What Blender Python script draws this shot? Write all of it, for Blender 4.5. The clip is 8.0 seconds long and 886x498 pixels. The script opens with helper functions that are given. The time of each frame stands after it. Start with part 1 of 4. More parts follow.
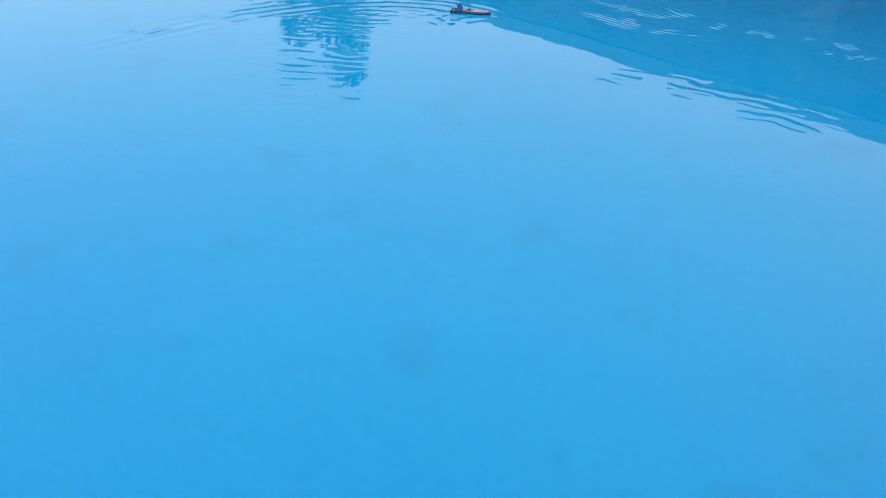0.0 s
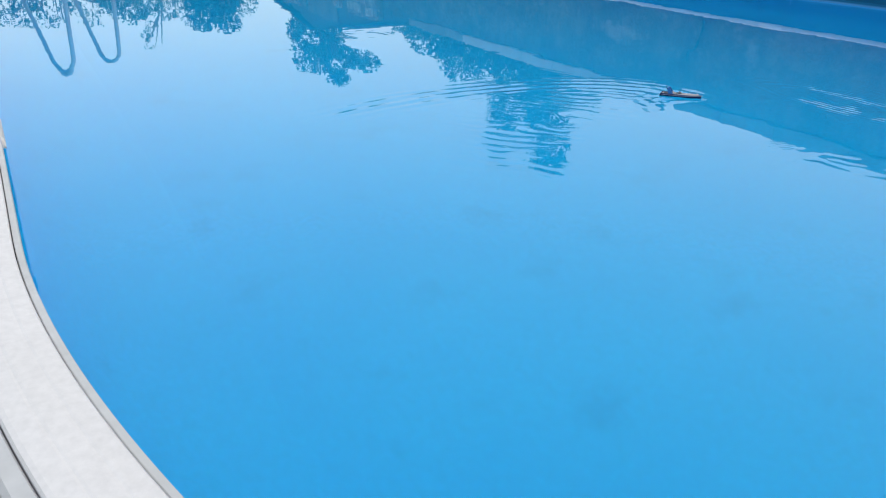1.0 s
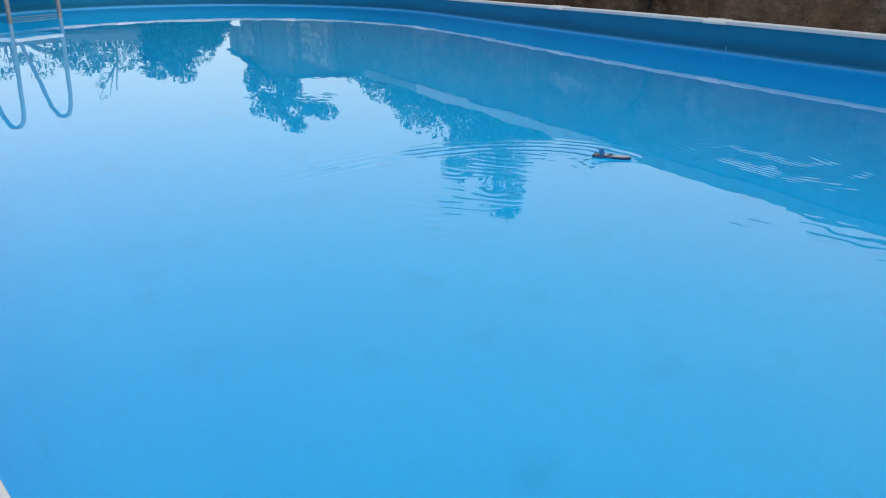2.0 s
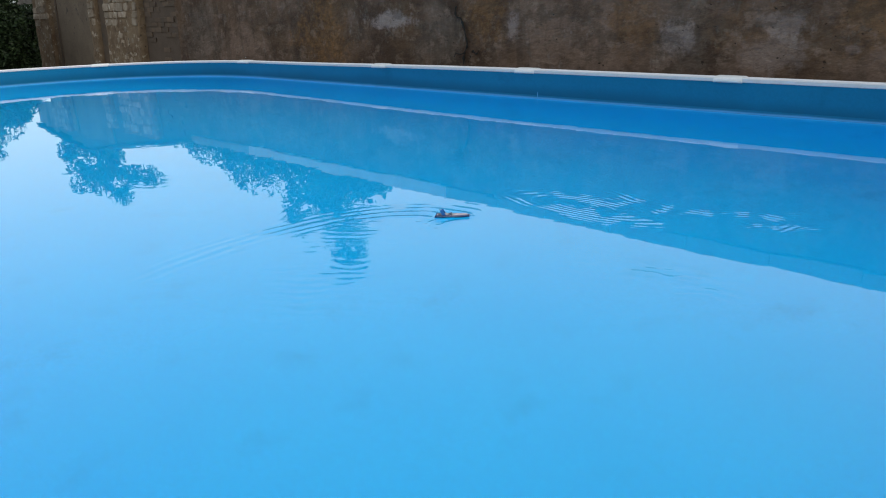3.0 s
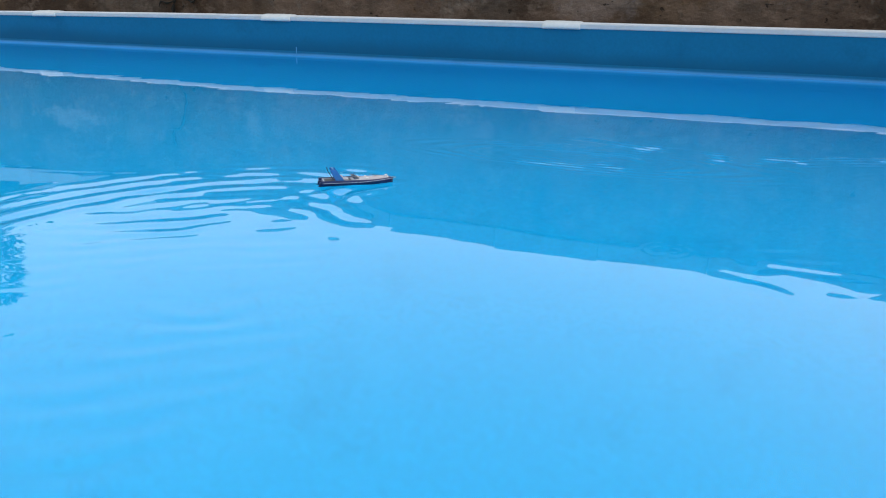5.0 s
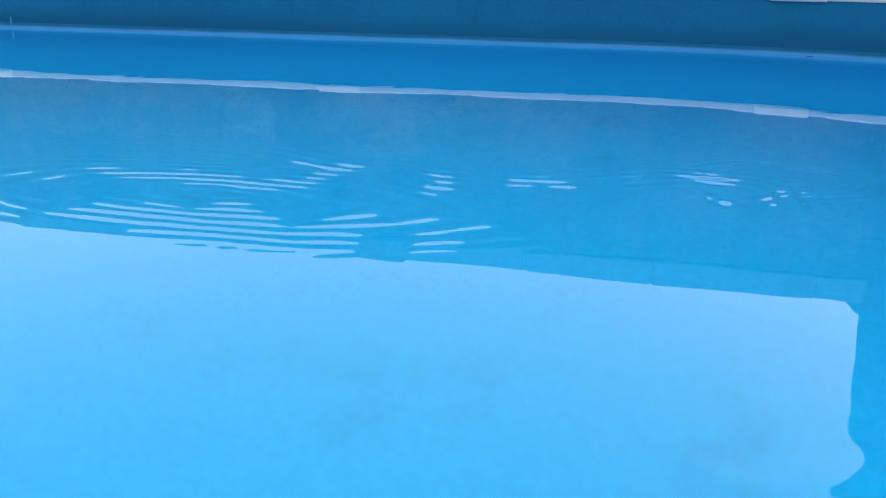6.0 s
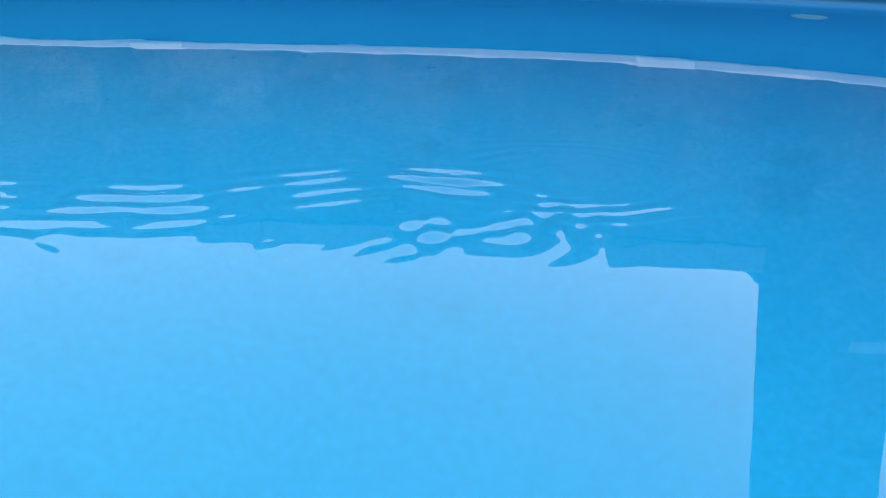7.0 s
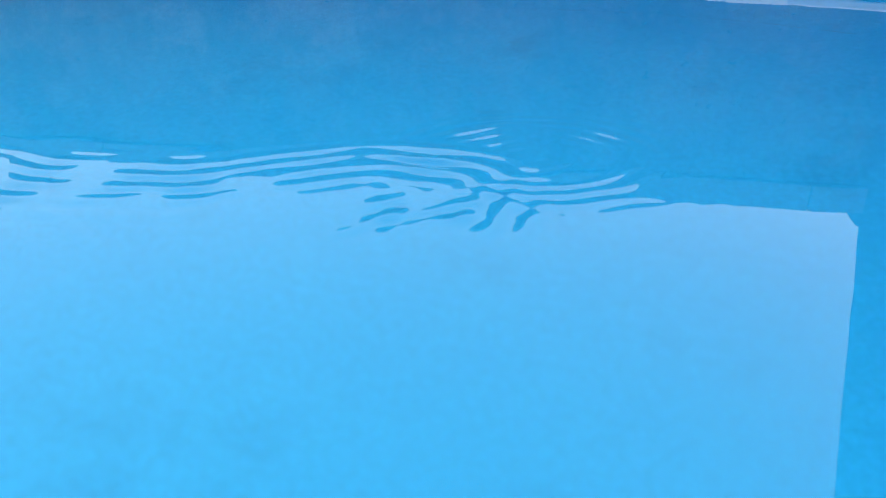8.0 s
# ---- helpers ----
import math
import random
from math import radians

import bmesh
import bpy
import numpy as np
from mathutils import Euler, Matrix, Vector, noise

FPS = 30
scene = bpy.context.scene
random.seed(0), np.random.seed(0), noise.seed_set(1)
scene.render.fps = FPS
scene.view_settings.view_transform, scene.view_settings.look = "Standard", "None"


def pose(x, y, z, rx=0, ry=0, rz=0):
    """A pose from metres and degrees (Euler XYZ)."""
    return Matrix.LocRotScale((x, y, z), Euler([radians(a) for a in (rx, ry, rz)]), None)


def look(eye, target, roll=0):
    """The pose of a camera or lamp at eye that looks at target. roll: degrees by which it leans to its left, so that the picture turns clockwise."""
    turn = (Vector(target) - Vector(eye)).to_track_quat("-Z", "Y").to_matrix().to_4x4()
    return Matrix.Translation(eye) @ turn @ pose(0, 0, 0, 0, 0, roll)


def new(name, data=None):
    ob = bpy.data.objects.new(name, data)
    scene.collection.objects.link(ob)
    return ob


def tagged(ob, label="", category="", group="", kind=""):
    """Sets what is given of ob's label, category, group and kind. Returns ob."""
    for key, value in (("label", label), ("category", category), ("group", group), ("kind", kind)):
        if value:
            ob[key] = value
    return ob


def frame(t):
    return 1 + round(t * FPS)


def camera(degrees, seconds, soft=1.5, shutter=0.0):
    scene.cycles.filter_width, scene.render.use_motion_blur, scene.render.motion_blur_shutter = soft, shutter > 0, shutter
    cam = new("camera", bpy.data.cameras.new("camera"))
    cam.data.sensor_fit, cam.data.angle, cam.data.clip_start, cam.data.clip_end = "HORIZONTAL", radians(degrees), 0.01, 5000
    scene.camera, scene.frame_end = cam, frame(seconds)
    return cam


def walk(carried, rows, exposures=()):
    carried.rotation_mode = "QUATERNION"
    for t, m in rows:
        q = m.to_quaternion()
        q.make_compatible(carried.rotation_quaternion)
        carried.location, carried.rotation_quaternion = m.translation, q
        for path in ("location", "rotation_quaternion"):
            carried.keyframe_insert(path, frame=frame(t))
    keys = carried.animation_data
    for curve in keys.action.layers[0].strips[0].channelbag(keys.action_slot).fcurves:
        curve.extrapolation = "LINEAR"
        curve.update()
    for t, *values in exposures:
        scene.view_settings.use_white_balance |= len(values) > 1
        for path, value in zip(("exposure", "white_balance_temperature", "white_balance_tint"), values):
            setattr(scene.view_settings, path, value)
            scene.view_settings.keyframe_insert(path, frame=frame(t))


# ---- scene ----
cam = camera(58.56, 8.0, soft=1.1)
# the camera's path: seconds, place, tilt, turn and lean
PATH = [
    (0, (4.915, -2.481, 1.756), 60.08, 46.78, 2.69),
    (0.5, (4.956, -2.525, 1.763), 63.38, 57.14, 1.41),
    (1.0, (4.995, -2.573, 1.730), 66.09, 62.12, 0.63),
    (2.3, (5.085, -2.523, 1.854), 70.70, 56.96, -0.69),
    (2.5, (5.105, -2.576, 1.870), 71.23, 54.25, -1.85),
    (2.7, (5.152, -2.605, 1.889), 72.28, 51.48, -1.91),
    (2.9, (5.178, -2.655, 1.946), 71.91, 48.61, -2.11),
    (3.0, (5.189, -2.677, 1.979), 72.08, 47.31, -2.52),
    (3.5, (5.202, -2.754, 2.033), 71.47, 43.27, -2.38),
    (4.0, (4.714, -2.481, 1.826), 72.41, 41.01, -1.37),
    (4.5, (3.810, -1.813, 1.519), 72.62, 31.12, 0.37),
    (5.0, (3.550, -1.765, 1.405), 72.70, 22.50, 1.13),
    (6.3, (3.725, -0.678, 1.314), 70.50, 8.85, 1.52),
    (6.5, (3.745, -0.595, 1.274), 70.41, 7.13, 1.69),
    (7.0, (3.927, -0.338, 1.284), 67.84, 6.70, 0.74),
    (7.2, (4.026, -0.216, 1.249), 69.64, 7.46, 1.68),
    (7.5, (4.025, -0.231, 1.334), 65.42, 11.41, 0.63),
    (8.0, (4.080, -0.385, 1.364), 62.83, 15.90, -2.28),
]
walk(cam, [(t, pose(*at, tilt, 0, turn) @ pose(0, 0, 0, 0, 0, lean)) for t, at, tilt, turn, lean in PATH],
     exposures=[(0.0, 0.50, 6550, 7), (1.0, 0.46, 6550, 7), (2.5, 0.48, 6550, 7), (3.0, 0.56, 6550, 7), (3.5, 0.62, 6550, 7), (4.0, 0.70, 6550, 7), (4.5, 0.77, 6550, 7), (5.0, 0.74, 6550, 7), (6.5, 0.89, 6680, 7), (7.0, 0.90, 6800, 7), (8.0, 0.92, 6950, 8)])

# ---- light ----
SUN_UP, SUN_ROUND = radians(34), radians(62)
world = bpy.data.worlds.new("sky")
scene.world = world
world.use_nodes = True
wn, wl = world.node_tree.nodes, world.node_tree.links
sky = wn.new("ShaderNodeTexSky")
sky.sky_type, sky.sun_disc = "NISHITA", False
sky.sun_elevation, sky.sun_rotation = SUN_UP, SUN_ROUND
sky.dust_density, sky.air_density, sky.ozone_density = 5.0, 1.0, 0.6
wn["Background"].inputs["Strength"].default_value = 0.14
cloud = wn.new("ShaderNodeMix")
cloud.data_type = "RGBA"
cloud.inputs["Factor"].default_value = 0.42
cloud.inputs[7].default_value = (8.6, 9.4, 9.7, 1)  # thin even cloud over the blue
wl.new(sky.outputs["Color"], cloud.inputs[6])
wl.new(cloud.outputs[2], wn["Background"].inputs["Color"])
sun_data = bpy.data.lights.new("sun", "SUN")
sun_data.energy, sun_data.angle, sun_data.color = 0.12, radians(25), (1.0, 0.95, 0.88)
sun = new("sun", sun_data)
way = Vector((math.sin(SUN_ROUND) * math.cos(SUN_UP), math.cos(SUN_ROUND) * math.cos(SUN_UP), math.sin(SUN_UP)))
sun.matrix_world = look(tuple(way * 30), (0, 0, 0))


# ---- materials ----
def material(name, base, rough=0.6, metal=0.0, second=None, scale=3.0, mix=0.5, fine=40.0, bump=0.0, vary=0.0,
             spec=0.5, stretch=(1, 1, 1), third=None, third_scale=9.0, third_at=0.62, third_soft=0.08, fourth=None, fourth_scale=4.0, fourth_at=0.62):
    """A surface with two scales of variation: patches of a second colour, fine grain and relief."""
    m = bpy.data.materials.new(name)
    m.use_nodes = True
    n, l = m.node_tree.nodes, m.node_tree.links
    b = n["Principled BSDF"]
    b.inputs["Roughness"].default_value, b.inputs["Metallic"].default_value = rough, metal
    b.inputs["Specular IOR Level"].default_value = spec
    co = n.new("ShaderNodeTexCoord")
    mp = n.new("ShaderNodeMapping")
    mp.inputs["Scale"].default_value = stretch
    l.new(co.outputs["Object"], mp.inputs["Vector"])

    def fractal(size, detail, rough_):
        t = n.new("ShaderNodeTexNoise")
        t.inputs["Scale"].default_value, t.inputs["Detail"].default_value = size, detail
        t.inputs["Roughness"].default_value = rough_
        l.new(mp.outputs["Vector"], t.inputs["Vector"])
        return t.outputs["Fac"]

    def ramp(value, lo, hi):
        r = n.new("ShaderNodeMapRange")
        r.interpolation_type = "SMOOTHSTEP"
        r.inputs["From Min"].default_value, r.inputs["From Max"].default_value = lo, hi
        l.new(value, r.inputs["Value"])
        return r.outputs["Result"]

    def blend(fac, a, c):
        x = n.new("ShaderNodeMix")
        x.data_type = "RGBA"
        if isinstance(fac, float):
            x.inputs["Factor"].default_value = fac
        else:
            l.new(fac, x.inputs["Factor"])
        for i, v in ((6, a), (7, c)):
            if isinstance(v, tuple):
                x.inputs[i].default_value = (*v, 1)
            else:
                l.new(v, x.inputs[i])
        return x.outputs[2]

    second = second or tuple(0.75 * c for c in base)
    col = blend(ramp(fractal(scale, 5, 0.6), 0.5 - 0.5 * (1 - mix) - 0.05, 0.5 + 0.5 * (1 - mix) + 0.05), base, second)
    if third:
        col = blend(ramp(fractal(third_scale, 6, 0.65), third_at, third_at + third_soft), col, third)
    if fourth:
        col = blend(ramp(fractal(fourth_scale, 8, 0.7), fourth_at, fourth_at + 0.06), col, fourth)
    grain = fractal(fine, 4, 0.6)
    g = n.new("ShaderNodeMath")
    g.operation, g.inputs[1].default_value, g.inputs[2].default_value = "MULTIPLY_ADD", 0.5, 0.75
    l.new(grain, g.inputs[0])
    mul = n.new("ShaderNodeMix")
    mul.data_type, mul.blend_type = "RGBA", "MULTIPLY"
    mul.inputs["Factor"].default_value = 0.6
    l.new(col, mul.inputs[6])
    l.new(g.outputs[0], mul.inputs[7])
    col = mul.outputs[2]
    if vary:
        info = n.new("ShaderNodeObjectInfo")
        hv = n.new("ShaderNodeHueSaturation")
        v = n.new("ShaderNodeMath")
        v.operation, v.inputs[1].default_value, v.inputs[2].default_value = "MULTIPLY_ADD", vary, 1 - vary / 2
        l.new(info.outputs["Random"], v.inputs[0])
        l.new(v.outputs[0], hv.inputs["Value"])
        l.new(col, hv.inputs["Color"])
        col = hv.outputs["Color"]
    l.new(col, b.inputs["Base Color"])
    if bump:
        bp = n.new("ShaderNodeBump")
        bp.inputs["Strength"].default_value, bp.inputs["Distance"].default_value = 1.0, bump
        l.new(grain, bp.inputs["Height"])
        l.new(bp.outputs["Normal"], b.inputs["Normal"])
    return m


def leaf_material(name, base, second):
    m = bpy.data.materials.new(name)
    m.use_nodes = True
    n, l = m.node_tree.nodes, m.node_tree.links
    b = n["Principled BSDF"]
    b.inputs["Roughness"].default_value, b.inputs["Specular IOR Level"].default_value = 0.65, 0.2
    geo, x = n.new("ShaderNodeNewGeometry"), n.new("ShaderNodeMix")
    x.data_type = "RGBA"
    l.new(geo.outputs["Random Per Island"], x.inputs["Factor"])
    x.inputs[6].default_value, x.inputs[7].default_value = (*base, 1), (*second, 1)
    l.new(x.outputs[2], b.inputs["Base Color"])
    return m


def water_material():
    m = bpy.data.materials.new("pool_water")
    m.use_nodes = True
    n, l = m.node_tree.nodes, m.node_tree.links
    b = n["Principled BSDF"]
    b.inputs["Base Color"].default_value = (0.62, 0.95, 1.0, 1)
    b.inputs["Roughness"].default_value, b.inputs["IOR"].default_value = 0.0, 1.333
    b.inputs["Transmission Weight"].default_value = 1.0
    co, t = n.new("ShaderNodeTexCoord"), n.new("ShaderNodeTexNoise")
    t.inputs["Scale"].default_value, t.inputs["Detail"].default_value = 5.0, 2.0
    l.new(co.outputs["Object"], t.inputs["Vector"])
    bp = n.new("ShaderNodeBump")
    bp.inputs["Strength"].default_value, bp.inputs["Distance"].default_value = 1.0, 0.00035
    l.new(t.outputs["Fac"], bp.inputs["Height"])
    l.new(bp.outputs["Normal"], b.inputs["Normal"])
    return m


def liner_material(name, base, second):
    """Vinyl sheet with faint stains."""
    return material(name, base, 0.5, 0, second, 1.6, 0.35, 60.0, 0.0004, third=tuple(0.90 * c for c in base), third_scale=3.2, third_at=0.52, third_soft=0.25, fourth=tuple(0.80 * c for c in base), fourth_scale=4.5, fourth_at=0.70, spec=0.08)


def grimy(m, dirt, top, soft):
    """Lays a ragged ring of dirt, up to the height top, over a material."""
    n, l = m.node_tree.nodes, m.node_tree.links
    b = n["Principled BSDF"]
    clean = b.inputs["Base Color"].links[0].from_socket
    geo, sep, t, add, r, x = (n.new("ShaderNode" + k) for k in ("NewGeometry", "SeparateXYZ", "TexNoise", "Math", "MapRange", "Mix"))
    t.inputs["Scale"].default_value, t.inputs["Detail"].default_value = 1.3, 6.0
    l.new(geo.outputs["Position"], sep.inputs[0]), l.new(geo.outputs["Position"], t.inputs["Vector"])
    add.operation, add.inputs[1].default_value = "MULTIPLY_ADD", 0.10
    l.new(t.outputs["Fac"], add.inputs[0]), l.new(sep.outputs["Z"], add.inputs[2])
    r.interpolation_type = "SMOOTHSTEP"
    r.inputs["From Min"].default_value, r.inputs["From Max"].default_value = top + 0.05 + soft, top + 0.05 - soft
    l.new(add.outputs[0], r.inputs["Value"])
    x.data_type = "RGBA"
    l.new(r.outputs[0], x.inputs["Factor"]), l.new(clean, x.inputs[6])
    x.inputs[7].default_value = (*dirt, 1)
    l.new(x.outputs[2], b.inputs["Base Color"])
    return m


def edge_glint(m, pale, z, half):
    """A pale line painted as the water's glint at the height z, fading out over half above and below it."""
    n, l = m.node_tree.nodes, m.node_tree.links
    b = n["Principled BSDF"]
    clean = b.inputs["Base Color"].links[0].from_socket
    geo, sep, t, add, dist, r, x = (n.new("ShaderNode" + k) for k in ("NewGeometry", "SeparateXYZ", "TexNoise", "Math", "Math", "MapRange", "Mix"))
    t.inputs["Scale"].default_value, t.inputs["Detail"].default_value = 3.0, 4.0
    l.new(geo.outputs["Position"], sep.inputs[0]), l.new(geo.outputs["Position"], t.inputs["Vector"])
    add.operation, add.inputs[1].default_value = "MULTIPLY_ADD", 0.010
    l.new(t.outputs["Fac"], add.inputs[0]), l.new(sep.outputs["Z"], add.inputs[2])
    dist.operation, dist.inputs[1].default_value = "SUBTRACT", z + 0.005
    l.new(add.outputs[0], dist.inputs[0])
    size = n.new("ShaderNodeMath")
    size.operation = "ABSOLUTE"
    l.new(dist.outputs[0], size.inputs[0])
    r.interpolation_type = "SMOOTHSTEP"
    r.inputs["From Min"].default_value, r.inputs["From Max"].default_value = half, 0.0
    l.new(size.outputs[0], r.inputs["Value"])
    x.data_type = "RGBA"
    l.new(r.outputs[0], x.inputs["Factor"]), l.new(clean, x.inputs[6])
    x.inputs[7].default_value = (*pale, 1)
    l.new(x.outputs[2], b.inputs["Base Color"])
    return m


def plaster_material():
    """Old lime plaster: mottled brown and grey, with bare ochre stone, pale bloom, drips and pits in places of their own."""
    m = bpy.data.materials.new("old_plaster")
    m.use_nodes = True
    n, l = m.node_tree.nodes, m.node_tree.links
    b = n["Principled BSDF"]
    b.inputs["Roughness"].default_value, b.inputs["Specular IOR Level"].default_value = 0.95, 0.2
    co = n.new("ShaderNodeTexCoord")

    def put(socket, v):
        if isinstance(v, (int, float)):
            socket.default_value = v
        elif isinstance(v, tuple):
            socket.default_value = (*v, 1) if len(socket.default_value) == 4 else v
        else:
            l.new(v, socket)

    def grain(size, detail=6.0, rough=0.6, squash=(1, 1, 1), shift=0.0):
        mp, t = n.new("ShaderNodeMapping"), n.new("ShaderNodeTexNoise")
        put(mp.inputs["Scale"], squash)
        put(mp.inputs["Location"], (shift, shift, shift))
        l.new(co.outputs["Object"], mp.inputs["Vector"])
        l.new(mp.outputs["Vector"], t.inputs["Vector"])
        put(t.inputs["Scale"], size), put(t.inputs["Detail"], detail), put(t.inputs["Roughness"], rough)
        return t.outputs["Fac"]

    def ramp(v, lo, hi):
        r = n.new("ShaderNodeMapRange")
        r.interpolation_type = "SMOOTHSTEP"
        put(r.inputs["From Min"], lo), put(r.inputs["From Max"], hi), l.new(v, r.inputs["Value"])
        return r.outputs["Result"]

    def calc(op, *vs):
        c = n.new("ShaderNodeMath")
        c.operation = op
        for i, v in enumerate(vs):
            put(c.inputs[i], v)
        return c.outputs[0]

    def blend(f, a, c, how="MIX"):
        x = n.new("ShaderNodeMix")
        x.data_type, x.blend_type = "RGBA", how
        put(x.inputs["Factor"], f), put(x.inputs[6], a), put(x.inputs[7], c)
        return x.outputs[2]

    ragged = grain(5.0, 8.0, 0.7)
    sep = n.new("ShaderNodeSeparateXYZ")
    l.new(co.outputs["Object"], sep.inputs[0])

    def patch(cx, cz, rx, rz):
        u = calc("DIVIDE", calc("SUBTRACT", sep.outputs["X"], cx), rx)
        v = calc("DIVIDE", calc("SUBTRACT", sep.outputs["Z"], cz), rz)
        d = calc("SQRT", calc("ADD", calc("MULTIPLY", u, u), calc("MULTIPLY", v, v)))
        return ramp(calc("MULTIPLY_ADD", ragged, 4.2, calc("SUBTRACT", d, 2.1)), 1.3, 0.5)

    col = blend(ramp(grain(1.4, 8.0, 0.65), 0.36, 0.64), (0.054, 0.032, 0.021), (0.152, 0.099, 0.073))
    col = blend(calc("MULTIPLY", ramp(grain(0.8, 6.0, 0.6, shift=7.0), 0.52, 0.62), 0.6), col, (0.095, 0.056, 0.032))
    col = blend(calc("MULTIPLY", ramp(grain(7.0, 8.0, 0.7, (1, 1, 0.6), 3.0), 0.56, 0.66), 0.5), col, (0.175, 0.145, 0.125))
    # bare ochre stone
    for cx, cz, rx, rz, k in ((-3.35, 1.45, 0.60, 0.45, 0.8), (-0.52, 1.80, 0.26, 0.35, 0.6), (1.25, 1.66, 0.26, 0.22, 0.45), (2.15, 1.60, 0.30, 0.20, 0.4), (3.20, 1.70, 0.30, 0.25, 0.5)):
        col = blend(calc("MULTIPLY", patch(cx, cz, rx, rz), k), col, blend(ramp(grain(16.0, 6.0, 0.7), 0.4, 0.6), (0.165, 0.083, 0.031), (0.095, 0.050, 0.023)))
    # smooth grey skim and pale bloom
    for cx, cz, rx, rz, k in ((-6.6, 1.55, 0.6, 0.5, 0.35), (1.72, 1.55, 0.30, 0.28, 0.28), (-1.2, 1.5, 0.35, 0.4, 0.3)):
        col = blend(calc("MULTIPLY", patch(cx, cz, rx, rz), k), col, (0.138, 0.113, 0.095))
    for cx, cz, rx, rz, k in ((-2.02, 1.72, 0.36, 0.09, 0.55), (-0.12, 1.66, 0.10, 0.12, 0.4), (2.50, 1.67, 0.22, 0.10, 0.3), (2.40, 1.45, 0.30, 0.14, 0.22), (1.66, 1.56, 0.16, 0.13, 0.36), (3.03, 1.49, 0.05, 0.03, 0.25)):
        col = blend(calc("MULTIPLY", patch(cx, cz, rx, rz), k), col, (0.33, 0.268, 0.255))
    # drips, dark pits and cracks of dirt
    col = blend(calc("MULTIPLY", ramp(grain(5.0, 5.0, 0.6, (1, 1, 0.16), 1.0), 0.50, 0.66), 0.30), col, (0.022, 0.016, 0.012))
    pits = ramp(grain(22.0, 3.0, 0.5, (1, 1, 1.5)), 0.69, 0.73)
    col = blend(calc("MULTIPLY", pits, 0.8), col, (0.015, 0.011, 0.008))
    col = blend(calc("MULTIPLY", ramp(grain(3.4, 7.0, 0.7, (1, 1, 1.4), 11.0), 0.50, 0.60), 0.45), col, (0.040, 0.027, 0.019))
    col = blend(calc("MULTIPLY", ramp(grain(4.6, 7.0, 0.7, (1, 1, 1.4), 5.0), 0.54, 0.64), 0.40), col, (0.205, 0.145, 0.114))
    col = blend(0.5, col, calc("MULTIPLY_ADD", grain(28.0, 5.0, 0.7), 1.0, 0.52), "MULTIPLY")
    l.new(col, b.inputs["Base Color"])
    bump = n.new("ShaderNodeBump")
    put(bump.inputs["Strength"], 1.0), put(bump.inputs["Distance"], 0.030)
    l.new(calc("SUBTRACT", calc("ADD", grain(13.0, 8.0, 0.65), calc("MULTIPLY", grain(3.0, 4.0, 0.6, (1, 1, 2)), 1.2)), pits), bump.inputs["Height"])
    l.new(bump.outputs["Normal"], b.inputs["Normal"])
    return m


WATER_Z, RIM_Z = 1.058, 1.250
M_PLASTER = plaster_material()
M_WATER = water_material()
M_FLOOR = liner_material("floor_liner", (0.008, 0.42, 0.80), (0.014, 0.45, 0.83))
M_LINER = liner_material("wall_liner", (0.008, 0.42, 0.80), (0.014, 0.45, 0.83))
# same vinyl as underwater: its shade is put into this darker blue, grime on top
M_BAND_SHADED = grimy(liner_material("shaded_upper_liner", (0.005, 0.115, 0.235), (0.007, 0.135, 0.27)), (0.0055, 0.088, 0.178), WATER_Z + 0.085, 0.055)
# the shaded band's blue, with the bright edge of the water painted on
M_EDGE = edge_glint(liner_material("liner_edge", (0.006, 0.104, 0.215), (0.007, 0.120, 0.240)), (0.085, 0.30, 0.55), WATER_Z + 0.002, 0.017)
M_SEAM = material("weld_seam", (0.04, 0.24, 0.46), 0.5, 0, (0.02, 0.17, 0.34), 30.0, 0.5)
M_STEEL = material("painted_steel", (0.55, 0.58, 0.60), 0.45, 0.2)
M_RAIL = material("white_rail", (0.650, 0.628, 0.655), 0.5, 0, (0.60, 0.58, 0.60), 3.0, 0.4, 90.0, 0.0002, third=(0.56, 0.53, 0.51), third_scale=14, third_at=0.70, fourth=(0.40, 0.37, 0.34), fourth_scale=45, fourth_at=0.71)
M_LIP = material("rail_lip", (0.50, 0.50, 0.53), 0.5, 0, (0.45, 0.45, 0.47), 6.0)
M_CAP = material("white_cap", (0.60, 0.59, 0.60), 0.45, 0, (0.54, 0.53, 0.53), 8.0)
M_COPING = material("pale_coping", (0.50, 0.47, 0.45), 0.9, 0, (0.38, 0.36, 0.34), 4.0, 0.5, 40.0, 0.004)
M_COPING_OLD = material("weathered_coping", (0.20, 0.18, 0.165), 0.9, 0, (0.13, 0.115, 0.10), 4.0, 0.5, 40.0, 0.004, vary=0.3)
M_STONE = material("limestone", (0.285, 0.228, 0.172), 0.95, 0, (0.135, 0.092, 0.058), 6.0, 0.5, 30.0, 0.008, vary=0.5, third=(0.34, 0.30, 0.25), third_scale=9.0, third_at=0.57)
M_RUBBLE = material("rubble_mortar", (0.172, 0.118, 0.070), 0.95, 0, (0.088, 0.049, 0.024), 3.2, 0.5, 25.0, 0.016, third=(0.27, 0.215, 0.155), third_scale=11.0, third_at=0.57, fourth=(0.026, 0.017, 0.011), fourth_scale=15.0, fourth_at=0.585)
M_SKIM = material("tan_plaster", (0.140, 0.102, 0.068), 0.95, 0, (0.082, 0.056, 0.038), 1.8, 0.5, 25.0, 0.010, third=(0.040, 0.029, 0.024), third_scale=6.0, third_at=0.60, fourth=(0.24, 0.19, 0.15), fourth_scale=14.0, fourth_at=0.66)
